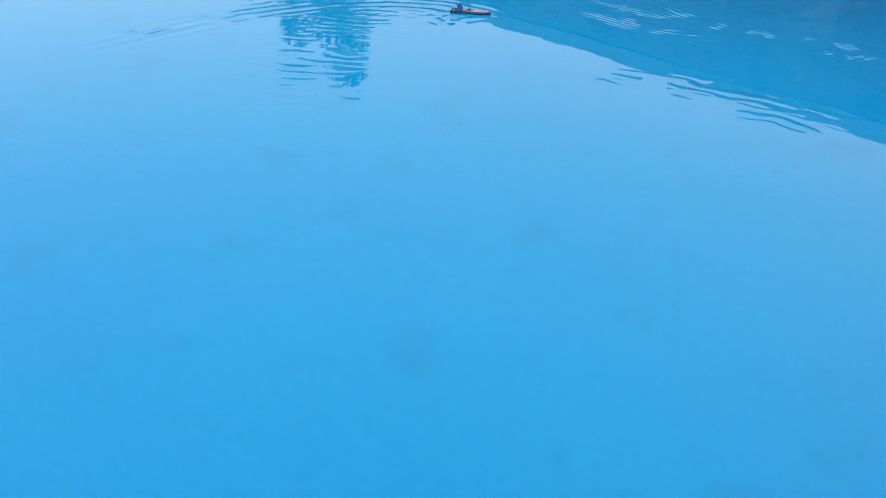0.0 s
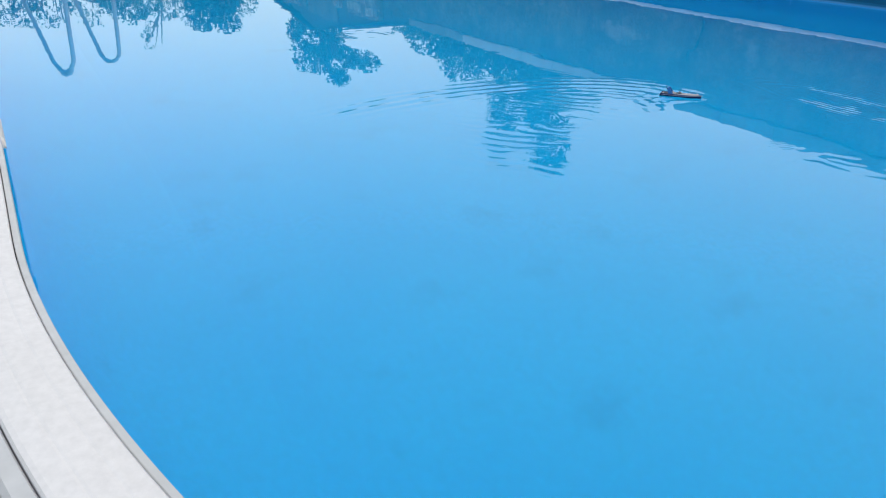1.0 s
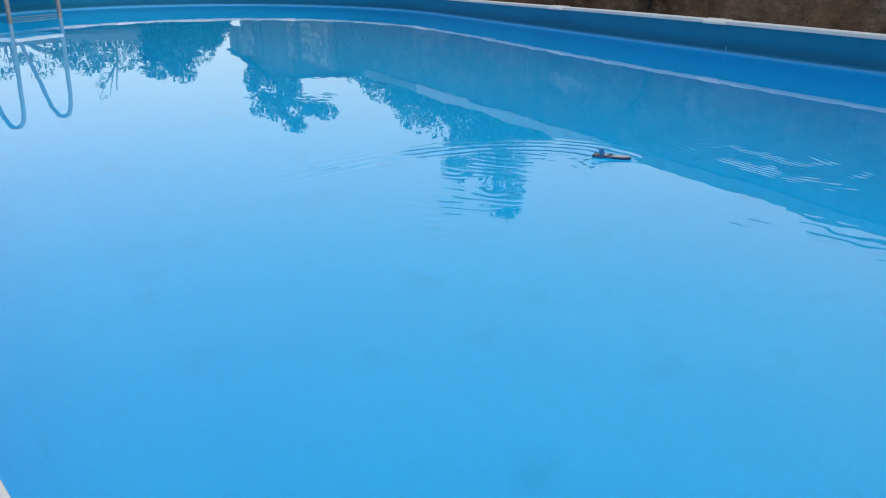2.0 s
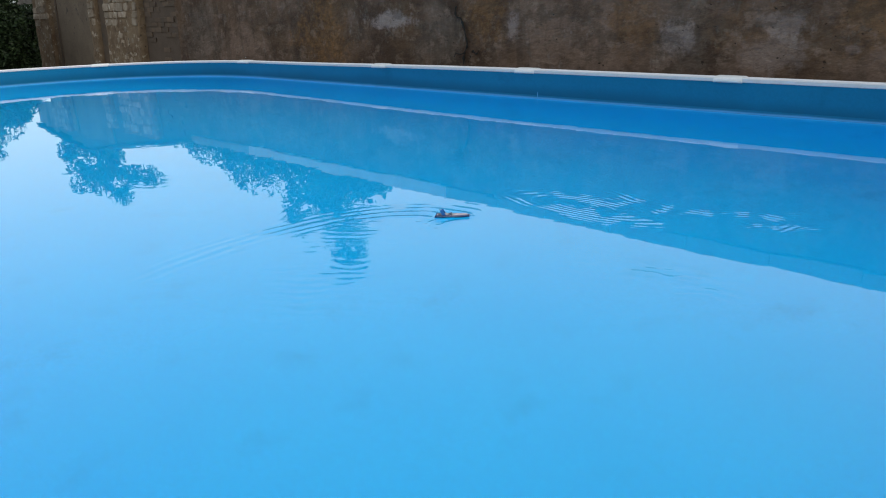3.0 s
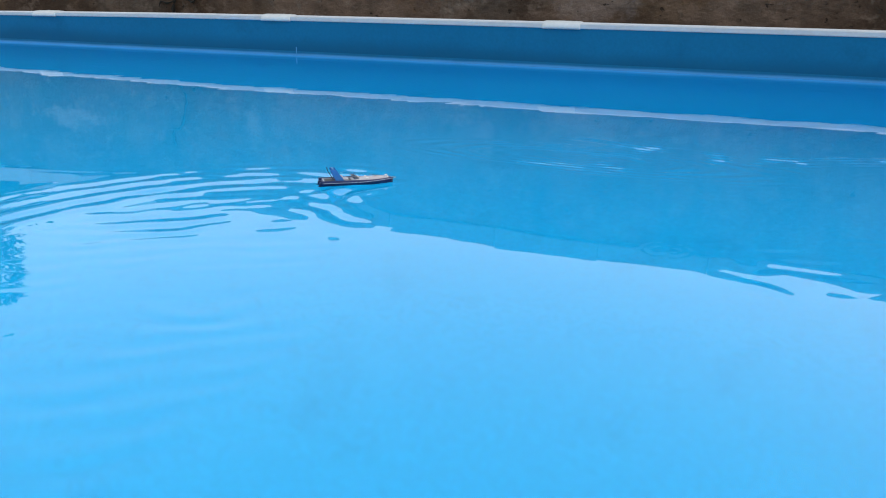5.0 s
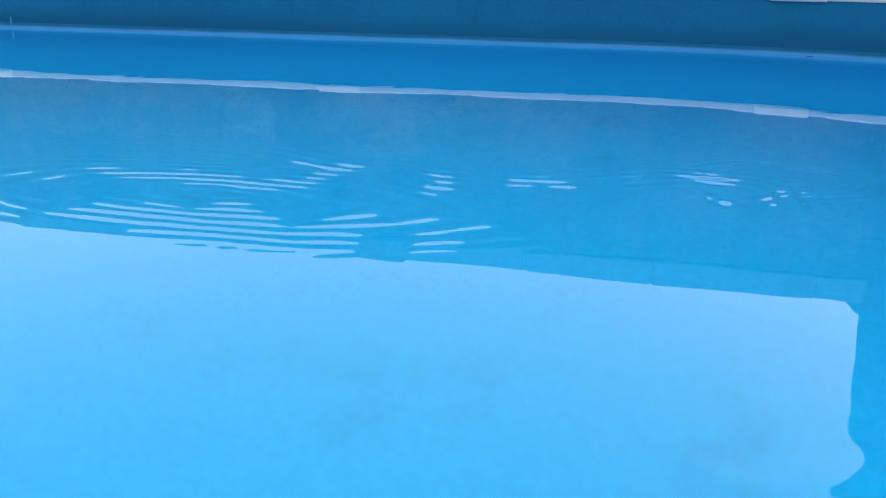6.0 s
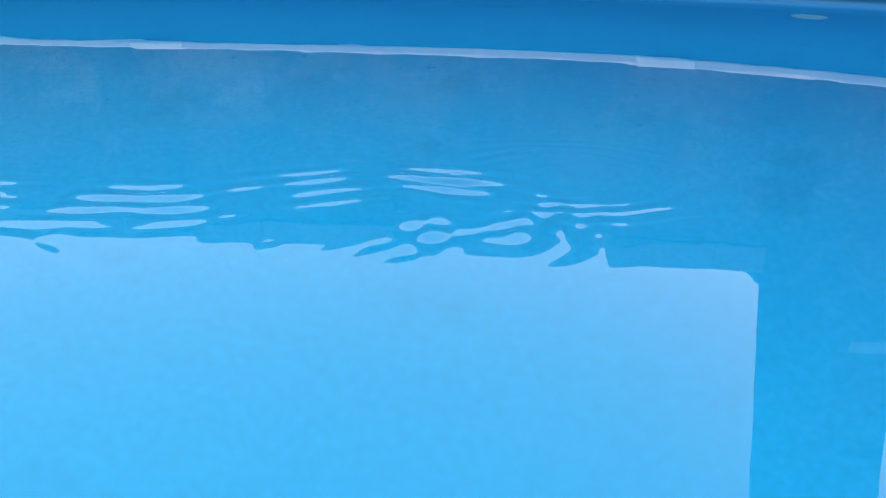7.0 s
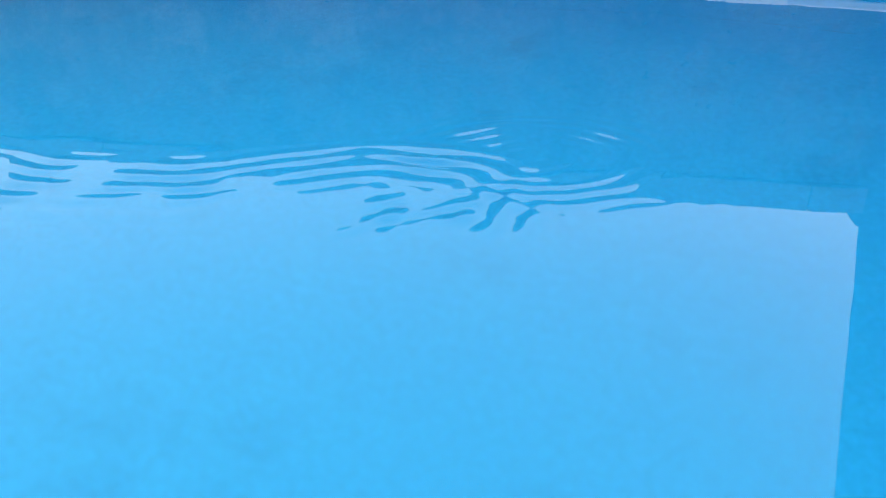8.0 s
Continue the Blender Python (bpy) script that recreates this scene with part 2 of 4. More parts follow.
M_BRICK = material("dark_brick", (0.108, 0.066, 0.038), 0.95, 0, (0.055, 0.040, 0.030), 5.0, 0.5, 40.0, 0.004, vary=0.4)
M_MORTAR = material("mortar", (0.060, 0.038, 0.025), 0.95, 0, (0.080, 0.054, 0.037), 5.0, 0.5, 40.0, 0.004)
M_CRACK = material("crack_shadow", (0.012, 0.010, 0.008), 1.0)
M_SOIL = material("bare_soil", (0.085, 0.062, 0.045), 0.95, 0, (0.12, 0.09, 0.065), 1.5, 0.5, 30.0, 0.01, third=(0.05, 0.07, 0.025), third_scale=0.7, third_at=0.55)
M_BARK = material("bark", (0.07, 0.055, 0.04), 0.95, 0, (0.11, 0.09, 0.07), 8.0, 0.5, 40.0, 0.006, stretch=(1, 1, 0.25))
M_LEAF = leaf_material("leaf_green", (0.022, 0.042, 0.014), (0.05, 0.085, 0.03))
# near-black greens: the shade these plants stand in is put into the leaf colour
M_LEAF_SHADED = leaf_material("leaf_shaded", (0.005, 0.011, 0.004), (0.015, 0.031, 0.009))
M_LEAF_RED = leaf_material("leaf_red", (0.012, 0.002, 0.005), (0.034, 0.005, 0.013))
M_LEAF_BRIGHT = leaf_material("leaf_bright", (0.07, 0.13, 0.05), (0.12, 0.20, 0.08))
M_SIDING = material("weathered_siding", (0.195, 0.160, 0.135), 0.8, 0, (0.075, 0.062, 0.050), 1.4, 0.6, 30.0, 0.003, vary=0.45, third=(0.24, 0.22, 0.20), third_scale=2.5, third_at=0.6)
M_ROOF = material("grey_roof", (0.075, 0.068, 0.066), 0.85, 0, (0.045, 0.042, 0.042), 3.0, 0.5, 40.0, 0.003, spec=0.1)
M_TUBE = material("steel_tube", (0.20, 0.21, 0.23), 0.45, 0.2)
M_PLATE = material("white_platform", (0.76, 0.76, 0.77), 0.5)
M_NAVY = material("navy_plastic", (0.009, 0.018, 0.070), 0.4, 0, (0.014, 0.026, 0.085), 30.0, 0.4, 300.0, spec=0.2)
M_DECK = material("deck_plastic", (0.37, 0.36, 0.405), 0.5, 0, (0.31, 0.30, 0.345), 25.0, 0.4, 300.0)
M_DARK = material("cockpit_black", (0.012, 0.011, 0.012), 0.5)
M_BLUE = material("blue_plastic", (0.02, 0.14, 0.42), 0.35)
M_STRIPE = material("pale_stripe", (0.30, 0.36, 0.46), 0.4)
M_WHITE = material("white_plastic", (0.75, 0.74, 0.73), 0.4)


# ---- building helpers ----
def mesh(name, bm, mat, smooth=False):
    me = bpy.data.meshes.new(name)
    bmesh.ops.recalc_face_normals(bm, faces=bm.faces)
    bm.to_mesh(me)
    bm.free()
    me.materials.append(mat)
    if smooth:
        me.polygons.foreach_set("use_smooth", [True] * len(me.polygons))
    return me


def part(name, bm, mat, parent=None, label="", smooth=False):
    ob = new(name, mesh(name, bm, mat, smooth))
    ob.parent = parent
    return tagged(ob, label)


def thing(name, at, label, category, group="", kind="", turn=0):
    ob = new(name)
    ob.matrix_world = pose(*at, 0, 0, turn)
    ob.empty_display_size = 0.1
    return tagged(ob, label, category, group, kind)


def box(x0, x1, y0, y1, z0, z1, bevel=0.0, bm=None):
    out = bm or bmesh.new()
    made = bmesh.ops.create_cube(out, size=1.0, matrix=Matrix.LocRotScale(((x0 + x1) / 2, (y0 + y1) / 2, (z0 + z1) / 2), None, (x1 - x0, y1 - y0, z1 - z0)))
    if bevel:
        edges = list({e for v in made["verts"] for e in v.link_edges})
        bmesh.ops.bevel(out, geom=edges, offset=bevel, segments=2, affect="EDGES", profile=0.6)
    return out


def tube(points, radius, sides=10, bm=None, closed=False):
    """A round bar along the points; radius a number or one for each point."""
    out = bm or bmesh.new()
    pts = [Vector(p) for p in points]
    rad = radius if isinstance(radius, (list, tuple)) else [radius] * len(pts)
    rings, up = [], Vector((0.13, 0.21, 1)).normalized()
    for i, p in enumerate(pts):
        d = (pts[min(i + 1, len(pts) - 1)] - pts[max(i - 1, 0)]).normalized()
        a = d.cross(up)
        a = a.normalized() if a.length > 1e-4 else d.orthogonal().normalized()
        b = d.cross(a)
        rings.append([out.verts.new(p + rad[i] * (math.cos(k * 2 * math.pi / sides) * a + math.sin(k * 2 * math.pi / sides) * b)) for k in range(sides)])
    for r, s in zip(rings, rings[1:]):
        for k in range(sides):
            out.faces.new((r[k], r[(k + 1) % sides], s[(k + 1) % sides], s[k]))
    for r in (rings[0], rings[-1]):
        out.faces.new(r)
    return out


def smooth_line(points, n=8):
    """More points on a rounded line through the given ones."""
    p = [Vector(q) for q in points]
    p = [2 * p[0] - p[1]] + p + [2 * p[-1] - p[-2]]
    out = []
    for i in range(1, len(p) - 2):
        for k in range(n):
            t = k / n
            out.append(0.5 * (2 * p[i] + (p[i + 1] - p[i - 1]) * t + (2 * p[i - 1] - 5 * p[i] + 4 * p[i + 1] - p[i + 2]) * t * t + (3 * p[i] - p[i - 1] - 3 * p[i + 1] + p[i + 2]) * t ** 3))
    return out + [p[-2]]


# ---- the pool ----
HALF, RAD, SKEW = 3.696, 2.750, 0.0328
ROUND = 4 * HALF + 2 * math.pi * RAD


def oval(s, z, off=0.0):
    """A point of the pool's outline, s metres clockwise from the middle of its far side, off metres outside it."""
    q, r = (s + HALF) % ROUND, RAD + off
    if q < 2 * HALF:
        x, y = q - HALF, r
    elif q < 2 * HALF + math.pi * RAD:
        a = math.pi / 2 - (q - 2 * HALF) / RAD
        x, y = HALF + r * math.cos(a), r * math.sin(a)
    elif q < 4 * HALF + math.pi * RAD:
        x, y = HALF - (q - 2 * HALF - math.pi * RAD), -r
    else:
        a = -math.pi / 2 - (q - 4 * HALF - math.pi * RAD) / RAD
        x, y = -HALF + r * math.cos(a), r * math.sin(a)
    c, n = math.cos(SKEW), math.sin(SKEW)
    # the far side has settled: its rim runs down a little towards the garden's end
    high = max(0.0, min(1.2, (z - WATER_Z - 0.015) / (RIM_Z - WATER_Z - 0.015)))
    far = max(0.0, min(1.0, (y + 1.0) / 2.5))
    return Vector((c * x - n * y, n * x + c * y, z + high * far * 0.024 * math.tanh((x + 1.8) / 2.0)))


CAPS = [-4.066, -1.433, 0.550, 2.445, 4.50, 6.60, 8.75, 10.90, 13.04, 15.20, 17.30, 19.40, 21.50, 23.65, 25.80]


def ribbon(profile, s0, s1, step=0.12, closed=False, shape=None):
    """Sweeps a profile of (off, z) along the outline from s0 to s1."""
    bm = bmesh.new()
    n = max(2, int(round((s1 - s0) / step)) + 1)
    rows = []
    for i in range(n - 1 if closed else n):
        s = s0 + (s1 - s0) * i / (n - 1)
        rows.append([bm.verts.new(oval(s, z, off + (shape(s, z) if shape else 0))) for off, z in profile])
    pairs = list(zip(rows, rows[1:])) + ([(rows[-1], rows[0])] if closed else [])
    for a, b in pairs:
        for k in range(len(profile) - 1):
            bm.faces.new((a[k], a[k + 1], b[k + 1], b[k]))
    return bm


def build_pool():
    pool = thing("swimming_pool", (0, 0, 0), "oval above-ground pool with blue vinyl liner and white top rail", "pool")
    part("wall", ribbon([(0.012, 0.0), (0.012, RIM_Z), (0.030, RIM_Z), (0.030, 0.0)], 0, ROUND, 0.15, True), M_STEEL, pool, "painted steel pool wall")
    part("liner_band", ribbon([(0.001, WATER_Z - 0.02), (0.001, 1.11), (0.002, 1.18), (0.002, RIM_Z + 0.012)], 0, ROUND, 0.1, True), M_BAND_SHADED, pool, "upper band of the liner, its shade in the blue", True)
    low = [(-0.504 + 0.5 * math.sin(a), 0.53 - 0.5 * math.cos(a)) for a in np.linspace(0, math.pi / 2, 9)] + [(-0.004, z) for z in np.linspace(0.6, WATER_Z - 0.022, 5)] + [(0.001, WATER_Z - 0.02)]
    part("wall_liner", ribbon(low, 0, ROUND, 0.1, True), M_LINER, pool, "bright blue vinyl wall liner under the water", True)
    part("liner_edge", ribbon([(0.0005, WATER_Z - 0.010), (-0.001, WATER_Z - 0.006), (-0.001, WATER_Z + 0.022), (0.0005, WATER_Z + 0.026)], 0, ROUND, 0.08, True), M_EDGE, pool, "soft pale painted glint along the water's edge", True)
    bm = bmesh.new()
    ring = [bm.verts.new(oval(ROUND * i / 160, 0.03, -0.504)) for i in range(160)]
    bm.faces.new(ring)
    part("pool_floor", bm, M_FLOOR, pool, "pale blue vinyl pool floor with faint stains")
    # the ledge between the caps, a ribbed section with a lip on both sides
    top = RIM_Z + 0.034
    prof = [(0.0070, RIM_Z + 0.010), (0.0070, top - 0.003), (0.0090, top - 0.0005), (0.027, top + 0.0012), (0.030, top + 0.0006), (0.033, top + 0.0012), (0.052, top + 0.0020), (0.055, top + 0.0013), (0.058, top + 0.0018),
            (0.076, top - 0.0002), (0.081, top - 0.002), (0.083, top - 0.005), (0.083, RIM_Z + 0.004)]
    lip = [(0.012, RIM_Z + 0.003), (-0.003, RIM_Z + 0.005), (-0.0045, RIM_Z + 0.009), (-0.0045, RIM_Z + 0.025), (-0.003, RIM_Z + 0.028), (0.0045, RIM_Z + 0.0290), (0.0056, RIM_Z + 0.028), (0.0056, RIM_Z + 0.008)]
    outer = [(0.0842, RIM_Z + 0.004), (0.0842, RIM_Z + 0.024), (0.086, RIM_Z + 0.026), (0.101, RIM_Z + 0.024), (0.106, RIM_Z + 0.018), (0.106, RIM_Z - 0.020), (0.101, RIM_Z - 0.020), (0.101, RIM_Z + 0.002)]
    ends = CAPS + [CAPS[0] + ROUND]
    for a, b in zip(ends, ends[1:]):
        seg = part("rail_segment", ribbon(prof, a + 0.02, b - 0.02, 0.025), M_RAIL, pool)
        part("inner_lip", ribbon(lip, a + 0.02, b - 0.02, 0.025), M_LIP, seg, "grey inner lip")
        part("outer_lip", ribbon(outer, a + 0.02, b - 0.02, 0.04), M_LIP, seg, "grey outer lip")
        # a black sheet under the ledge paints the shade in its gaps
        part("gap_strip", ribbon([(0.003, RIM_Z + 0.007), (0.102, RIM_Z + 0.007)], a + 0.02, b - 0.02, 0.05), M_CRACK, seg, "black strip for the shade in the rail's gaps")
    for s in CAPS:
        # a moulded sleeve, rounded over at both ends
        bm, rows = bmesh.new(), []
        shell = [(-0.011, RIM_Z + 0.001), (-0.0115, RIM_Z + 0.012), (-0.008, RIM_Z + 0.024), (0.004, top + 0.001), (0.020, top + 0.006), (0.050, top + 0.008), (0.080, top + 0.006), (0.098, top), (0.108, RIM_Z + 0.016), (0.110, RIM_Z - 0.022), (0.102, RIM_Z - 0.022), (0.006, RIM_Z + 0.004)]
        for d, low in ((-0.11, 0.004), (-0.104, 0.0012), (-0.095, 0.0), (-0.05, 0.0), (0.0, -0.001), (0.05, 0.0), (0.095, 0.0), (0.104, 0.0012), (0.11, 0.004)):
            rows.append([bm.verts.new(oval(s + d, z - (low if z > RIM_Z + 0.01 else 0.0), off)) for off, z in shell])
        for a, b in zip(rows, rows[1:]):
            for k in range(len(shell)):
                bm.faces.new((a[k], a[(k + 1) % len(shell)], b[(k + 1) % len(shell)], b[k]))
        bm.faces.new(rows[0]), bm.faces.new(rows[-1])
        cap = part("rail_cap", bm, M_CAP, pool, "", True)
        p, q = oval(s, 0, 0.034), oval(s, 0, 0.07)
        bm = tube([p + Vector((0, 0, top + 0.0125)) + (q - p) * 0.4, p + Vector((0, 0, top + 0.0160)) + (q - p) * 0.4], 0.007, 10)
        part("screw", bm, M_LIP, cap)
        bm = ribbon([(0.034, 0.0), (0.034, RIM_Z - 0.02), (0.088, RIM_Z - 0.02), (0.088, 0.0)], s - 0.06, s + 0.06, 0.06)
        part("upright", bm, M_CAP, pool)
    # a vertical weld seam, and the inlet under the water
    s = 0.698
    bm = ribbon([(-0.003, WATER_Z + 0.010), (-0.004, 1.085), (-0.003, 1.108)], s - 0.004, s + 0.004, 0.004)
    part("seam", bm, M_SEAM, pool, "thin pale weld seam")
    inlet = oval(4.97, 0.610, -0.008)
    face = (oval(4.97, 0.610, -0.3) - inlet).normalized()
    side, up = face.cross(Vector((0, 0, 1))).normalized(), Vector((0, 0, 1))
    bm = bmesh.new()
    rings = [[bm.verts.new(inlet + face * d + (side * math.cos(a) + up * math.sin(a)) * r) for a in [k * math.pi / 12 for k in range(24)]] for r, d in ((0.060, 0.0), (0.058, 0.010), (0.045, 0.016), (0.020, 0.016), (0.016, 0.004))]
    for a, b in zip(rings, rings[1:]):
        for k in range(24):
            bm.faces.new((a[k], a[(k + 1) % 24], b[(k + 1) % 24], b[k]))
    bm.faces.new(rings[-1])
    part("water_inlet", bm, M_PATCH, pool, "round pale water inlet under the surface", True)
    return pool


M_PATCH = material("inlet_plastic", (0.72, 0.94, 0.98), 0.5, 0, (0.55, 0.80, 0.86), 40.0)
pool = build_pool()

# ---- water ----
BOAT, HEAD = (2.800, -0.405), 39.0

# the boat's track to where it lies, and the older loop nearer the round end: place and age of the disturbance in seconds
TRAIL = ((2.80, -0.40, 0.0), (2.70, -0.50, 0.25), (2.665, -0.65, 0.55), (2.70, -0.85, 0.95), (2.85, -1.10, 1.5), (3.10, -1.35, 2.2), (3.47, -1.62, 3.0))
LOOP = ((3.91, 0.24, 0.0), (3.89, 0.32, 0.2), (3.80, 0.30, 0.42), (3.66, 0.16, 0.72), (3.45, 0.07, 1.15), (3.20, 0.03, 1.7), (2.95, 0.03, 2.3))
SWEEP = [Vector(p) for p in ((3.60, -0.58), (3.80, -0.50), (4.10, -0.44), (4.35, -0.45))]


def along(line, p):
    """The distance from a broken line and how far along it the nearest point lies (0 to 1)."""
    best = (9.0, 0.0)
    for i, (a, b) in enumerate(zip(line, line[1:])):
        d = b - a
        t = max(0.0, min(1.0, (p - a).dot(d) / d.length_squared))
        off = (p - a - d * t).length
        if off < best[0]:
            best = (off, (i + t) / (len(line) - 1))
    return best


def wake(track, x, y, jitter, speed, wavelength, fade, top):
    """Rings that spread from every point of a track as it ages; together they make the wake's arms. The crests are top metres high."""
    ages = [p[2] for p in track]
    h = np.zeros_like(x)
    for age in np.arange(0.0, ages[-1], 0.5 * wavelength):
        cx, cy = np.interp(age, ages, [p[0] for p in track]), np.interp(age, ages, [p[1] for p in track])
        r = speed * age + 0.3 * wavelength
        d = np.hypot(x - cx, y - cy) - r + jitter
        h += math.exp(-age / fade) / math.sqrt(r + 0.05) * np.cos(2 * math.pi * d / wavelength) * np.exp(-(d / (1.5 * wavelength)) ** 2)
    return h * top / np.percentile(np.abs(h), 99.0)


def slow_height(x, y):
    """Slow swell and the rings of single drops."""
    h = 0.0005 * noise.noise(Vector((x * 1.1, y * 1.1, 0.3))) + 0.00017 * noise.noise(Vector((x * 3.3, y * 3.3, 5))) + 0.00003 * noise.noise(Vector((x * 9.0, y * 9.0, 8)))
    for cx, cy, r, a in ((3.426, -0.592, 0.030, 0.00025), (0.98, -0.93, 0.11, 0.0006)):
        d = math.hypot(x - cx, y - cy)
        if d < 2 * r:
            h += a * math.cos(2 * math.pi * d / (0.45 * r)) * math.exp(-((d - r) / (0.3 * r)) ** 2)
    return h


def heights(points):
    """The water's surface at all points: swell, both wakes, the older sweep of waves and the small waves at the bow."""
    h = np.array([slow_height(x, y) for x, y in points])
    pts = np.array(points)
    near = np.nonzero((pts[:, 0] > 1.6) & (pts[:, 1] > -2.3) & (pts[:, 1] < 1.2))[0]
    x, y = pts[near, 0], pts[near, 1]
    n1, n2, n3 = (np.array([noise.noise(Vector((a * k, b * k, c))) for a, b in zip(x, y)]) for k, c in ((1.9, 2), (5.5, 6), (15.0, 4)))
    add = np.zeros_like(x)
    gate = np.clip(0.62 + 1.0 * n2 + 0.8 * n3, 0.05, 1.0) * np.exp(-(np.clip(-1.45 - y, 0, 9) / 0.35) ** 2)
    gate *= np.exp(-(np.clip(x - 2.79 - 0.34 * np.clip(-0.45 - y, 0, 1), 0, 9) / 0.06) ** 2)  # spent on the side it turned from
    add += gate * wake(TRAIL, x, y, 0.016 * n2 + 0.008 * n3, 0.30, 0.062, 1.9, 0.00085)
    # churned water along the track
    line = [Vector(q[:2]) for q in TRAIL[1:6]]
    for k in np.nonzero((x > 2.2) & (x < 3.5) & (y < -0.4) & (y > -1.7))[0]:
        d, t = along(line, Vector((x[k], y[k])))
        if d < 0.45:
            add[k] += 0.00042 * min(1.0, t * 4) * max(0.0, 0.5 + n2[k] + n3[k]) * math.exp(-(d / 0.20) ** 2) * math.sin((y[k] - 0.8 * x[k]) * 6.283 / 0.075 + 4 * n2[k] + 2 * n3[k])
    area = (x > 2.4) & (y > -0.6)
    gate = np.clip(0.55 + 1.2 * n2 + 1.1 * n3, 0.0, 1.0) * np.clip((y + 0.14 - 0.8 * np.clip(x - 3.4, 0, 0.4)) / 0.09, 0, 1)
    fine = wake(LOOP, x[area], y[area], (0.011 * n2 + 0.007 * n3)[area], 0.15, 0.034, 1.6, 0.00125)
    add[area] += gate[area] * fine
    # chop on the churned water inside the loop
    d = np.hypot(0.36 * (x - 3.15), y - 0.085) + 0.010 * n2 + 0.006 * n3
    churn = np.exp(-((d - 0.10) / 0.085) ** 4) * np.clip((3.66 - x) / 0.06, 0, 1) * np.clip(0.55 + 1.1 * n2 + 1.3 * n3, 0, 1)
    add += 0.00052 * churn * np.sin(2 * math.pi * d / 0.027)
    # rings where it turned
    d = np.hypot(x - 3.955, 1.15 * (y - 0.42)) + 0.012 * n3 + 0.014 * n2
    add += 0.00046 * np.clip(0.5 + 1.6 * n3 + 0.8 * n2, 0, 1) * np.exp(-((d - 0.10) / 0.065) ** 2) * np.sin(2 * math.pi * d / 0.030)
    for k in np.nonzero((x > 3.2) & (y < 0.2) & (y > -1.0))[0]:
        d, t = along(SWEEP, Vector((x[k], y[k])))
        if d < 0.5:
            g = max(0.0, min(1.0, 0.42 + 1.4 * n1[k] + 1.3 * n2[k] + 0.7 * n3[k]))
            add[k] += 0.00062 * g * math.exp(-0.5 * t - (d / 0.12) ** 2) * math.sin(2 * math.pi * d / 0.070 + 5.0 * n1[k] + 5.0 * n2[k] + 3.4 * n3[k])
    # the narrow wedge at the bow and the wash astern
    c, n = math.cos(radians(HEAD)), math.sin(radians(HEAD))
    dx, dy = x - BOAT[0], y - BOAT[1]
    u, v = -(dx * c + dy * n) + 0.09, np.abs(-dx * n + dy * c)
    w = v - 0.36 * u - 0.004
    body = (u > 0) * np.exp(-u / 0.22)
    add += 0.0008 * body * np.exp(-(w / (0.016 + 0.03 * u)) ** 2) * np.cos(2 * math.pi * w / 0.040 + 1.5 * n3)
    add += 0.0007 * body * (u > 0.12) * np.exp(-(v / (0.025 + 0.05 * u)) ** 2) * np.sin(2 * math.pi * u / 0.034 + 3 * n3)
    h[near] += add
    return h


def build_water():
    def steps(*ends):
        return np.concatenate([np.arange(a[0], b[0], b[1]) for a, b in zip(ends, ends[1:])])

    # finer where the ripples run
    xs = steps((-6.48, 0), (2.1, 0.03), (3.0, 0.0075), (4.1, 0.004), (4.5, 0.0075), (6.51, 0.03))
    ys = steps((-2.97, 0), (-1.8, 0.03), (-0.2, 0.0075), (0.6, 0.004), (0.75, 0.0075), (2.98, 0.03))
    keep, verts, faces, rim = {}, [], [], []
    for i, x in enumerate(xs):
        for j, y in enumerate(ys):
            u, v = x * math.cos(SKEW) + y * math.sin(SKEW), -x * math.sin(SKEW) + y * math.cos(SKEW)
            over = math.hypot(max(0.0, abs(u) - HALF), v) - RAD - 0.004
            if over < 0.045:
                if over > 0:
                    # the outermost points are drawn in to the liner
                    mid = max(-HALF, min(HALF, u))
                    k = (RAD + 0.004) / (RAD + 0.004 + over)
                    u, v = mid + (u - mid) * k, v * k
                    x_, y_ = u * math.cos(SKEW) - v * math.sin(SKEW), u * math.sin(SKEW) + v * math.cos(SKEW)
                else:
                    x_, y_ = x, y
                keep[i, j] = len(verts)
                verts.append((float(x_), float(y_)))
                rim.append(over > 0)
    for (i, j), k in keep.items():
        q = (k, keep.get((i + 1, j)), keep.get((i + 1, j + 1)), keep.get((i, j + 1)))
        if None not in q and not all(rim[v] for v in q):
            faces.append(q)
    verts = [(x, y, WATER_Z + h) for (x, y), h in zip(verts, heights(verts))]
    me = bpy.data.meshes.new("water")
    me.from_pydata(verts, [], faces)
    me.materials.append(M_WATER)
    me.polygons.foreach_set("use_smooth", [True] * len(me.polygons))
    ob = new("water", me)
    ob.visible_shadow = False
    return tagged(ob, "clear blue pool water with small boat wake ripples", "water", kind="structure")


build_water()


# ---- ground ----
def build_ground():
    bm = bmesh.new()
    edges = [-900, -200, -60] + list(np.linspace(-24, 24, 49)) + [60, 200, 900]
    rows = []
    for x in edges:
        row = []
        for y in edges:
            inside = abs(x) < 8 and abs(y) < 5
            z = 0.0 if inside or abs(x) > 40 or abs(y) > 40 else 0.05 * noise.noise(Vector((x * 0.35, y * 0.35, 0)))
            row.append(bm.verts.new((x, y, z - (0.0 if inside else 0.02))))
        rows.append(row)
    for a, b in zip(rows, rows[1:]):
        for k in range(len(edges) - 1):
            bm.faces.new((a[k], a[k + 1], b[k + 1], b[k]))
    ob = part("ground", bm, M_SOIL, None, "", True)
    tagged(ob, "bare brown garden soil with patches of weeds", "ground", kind="structure")


build_ground()

# ---- the old wall behind the pool ----
WALL_Y = 3.296


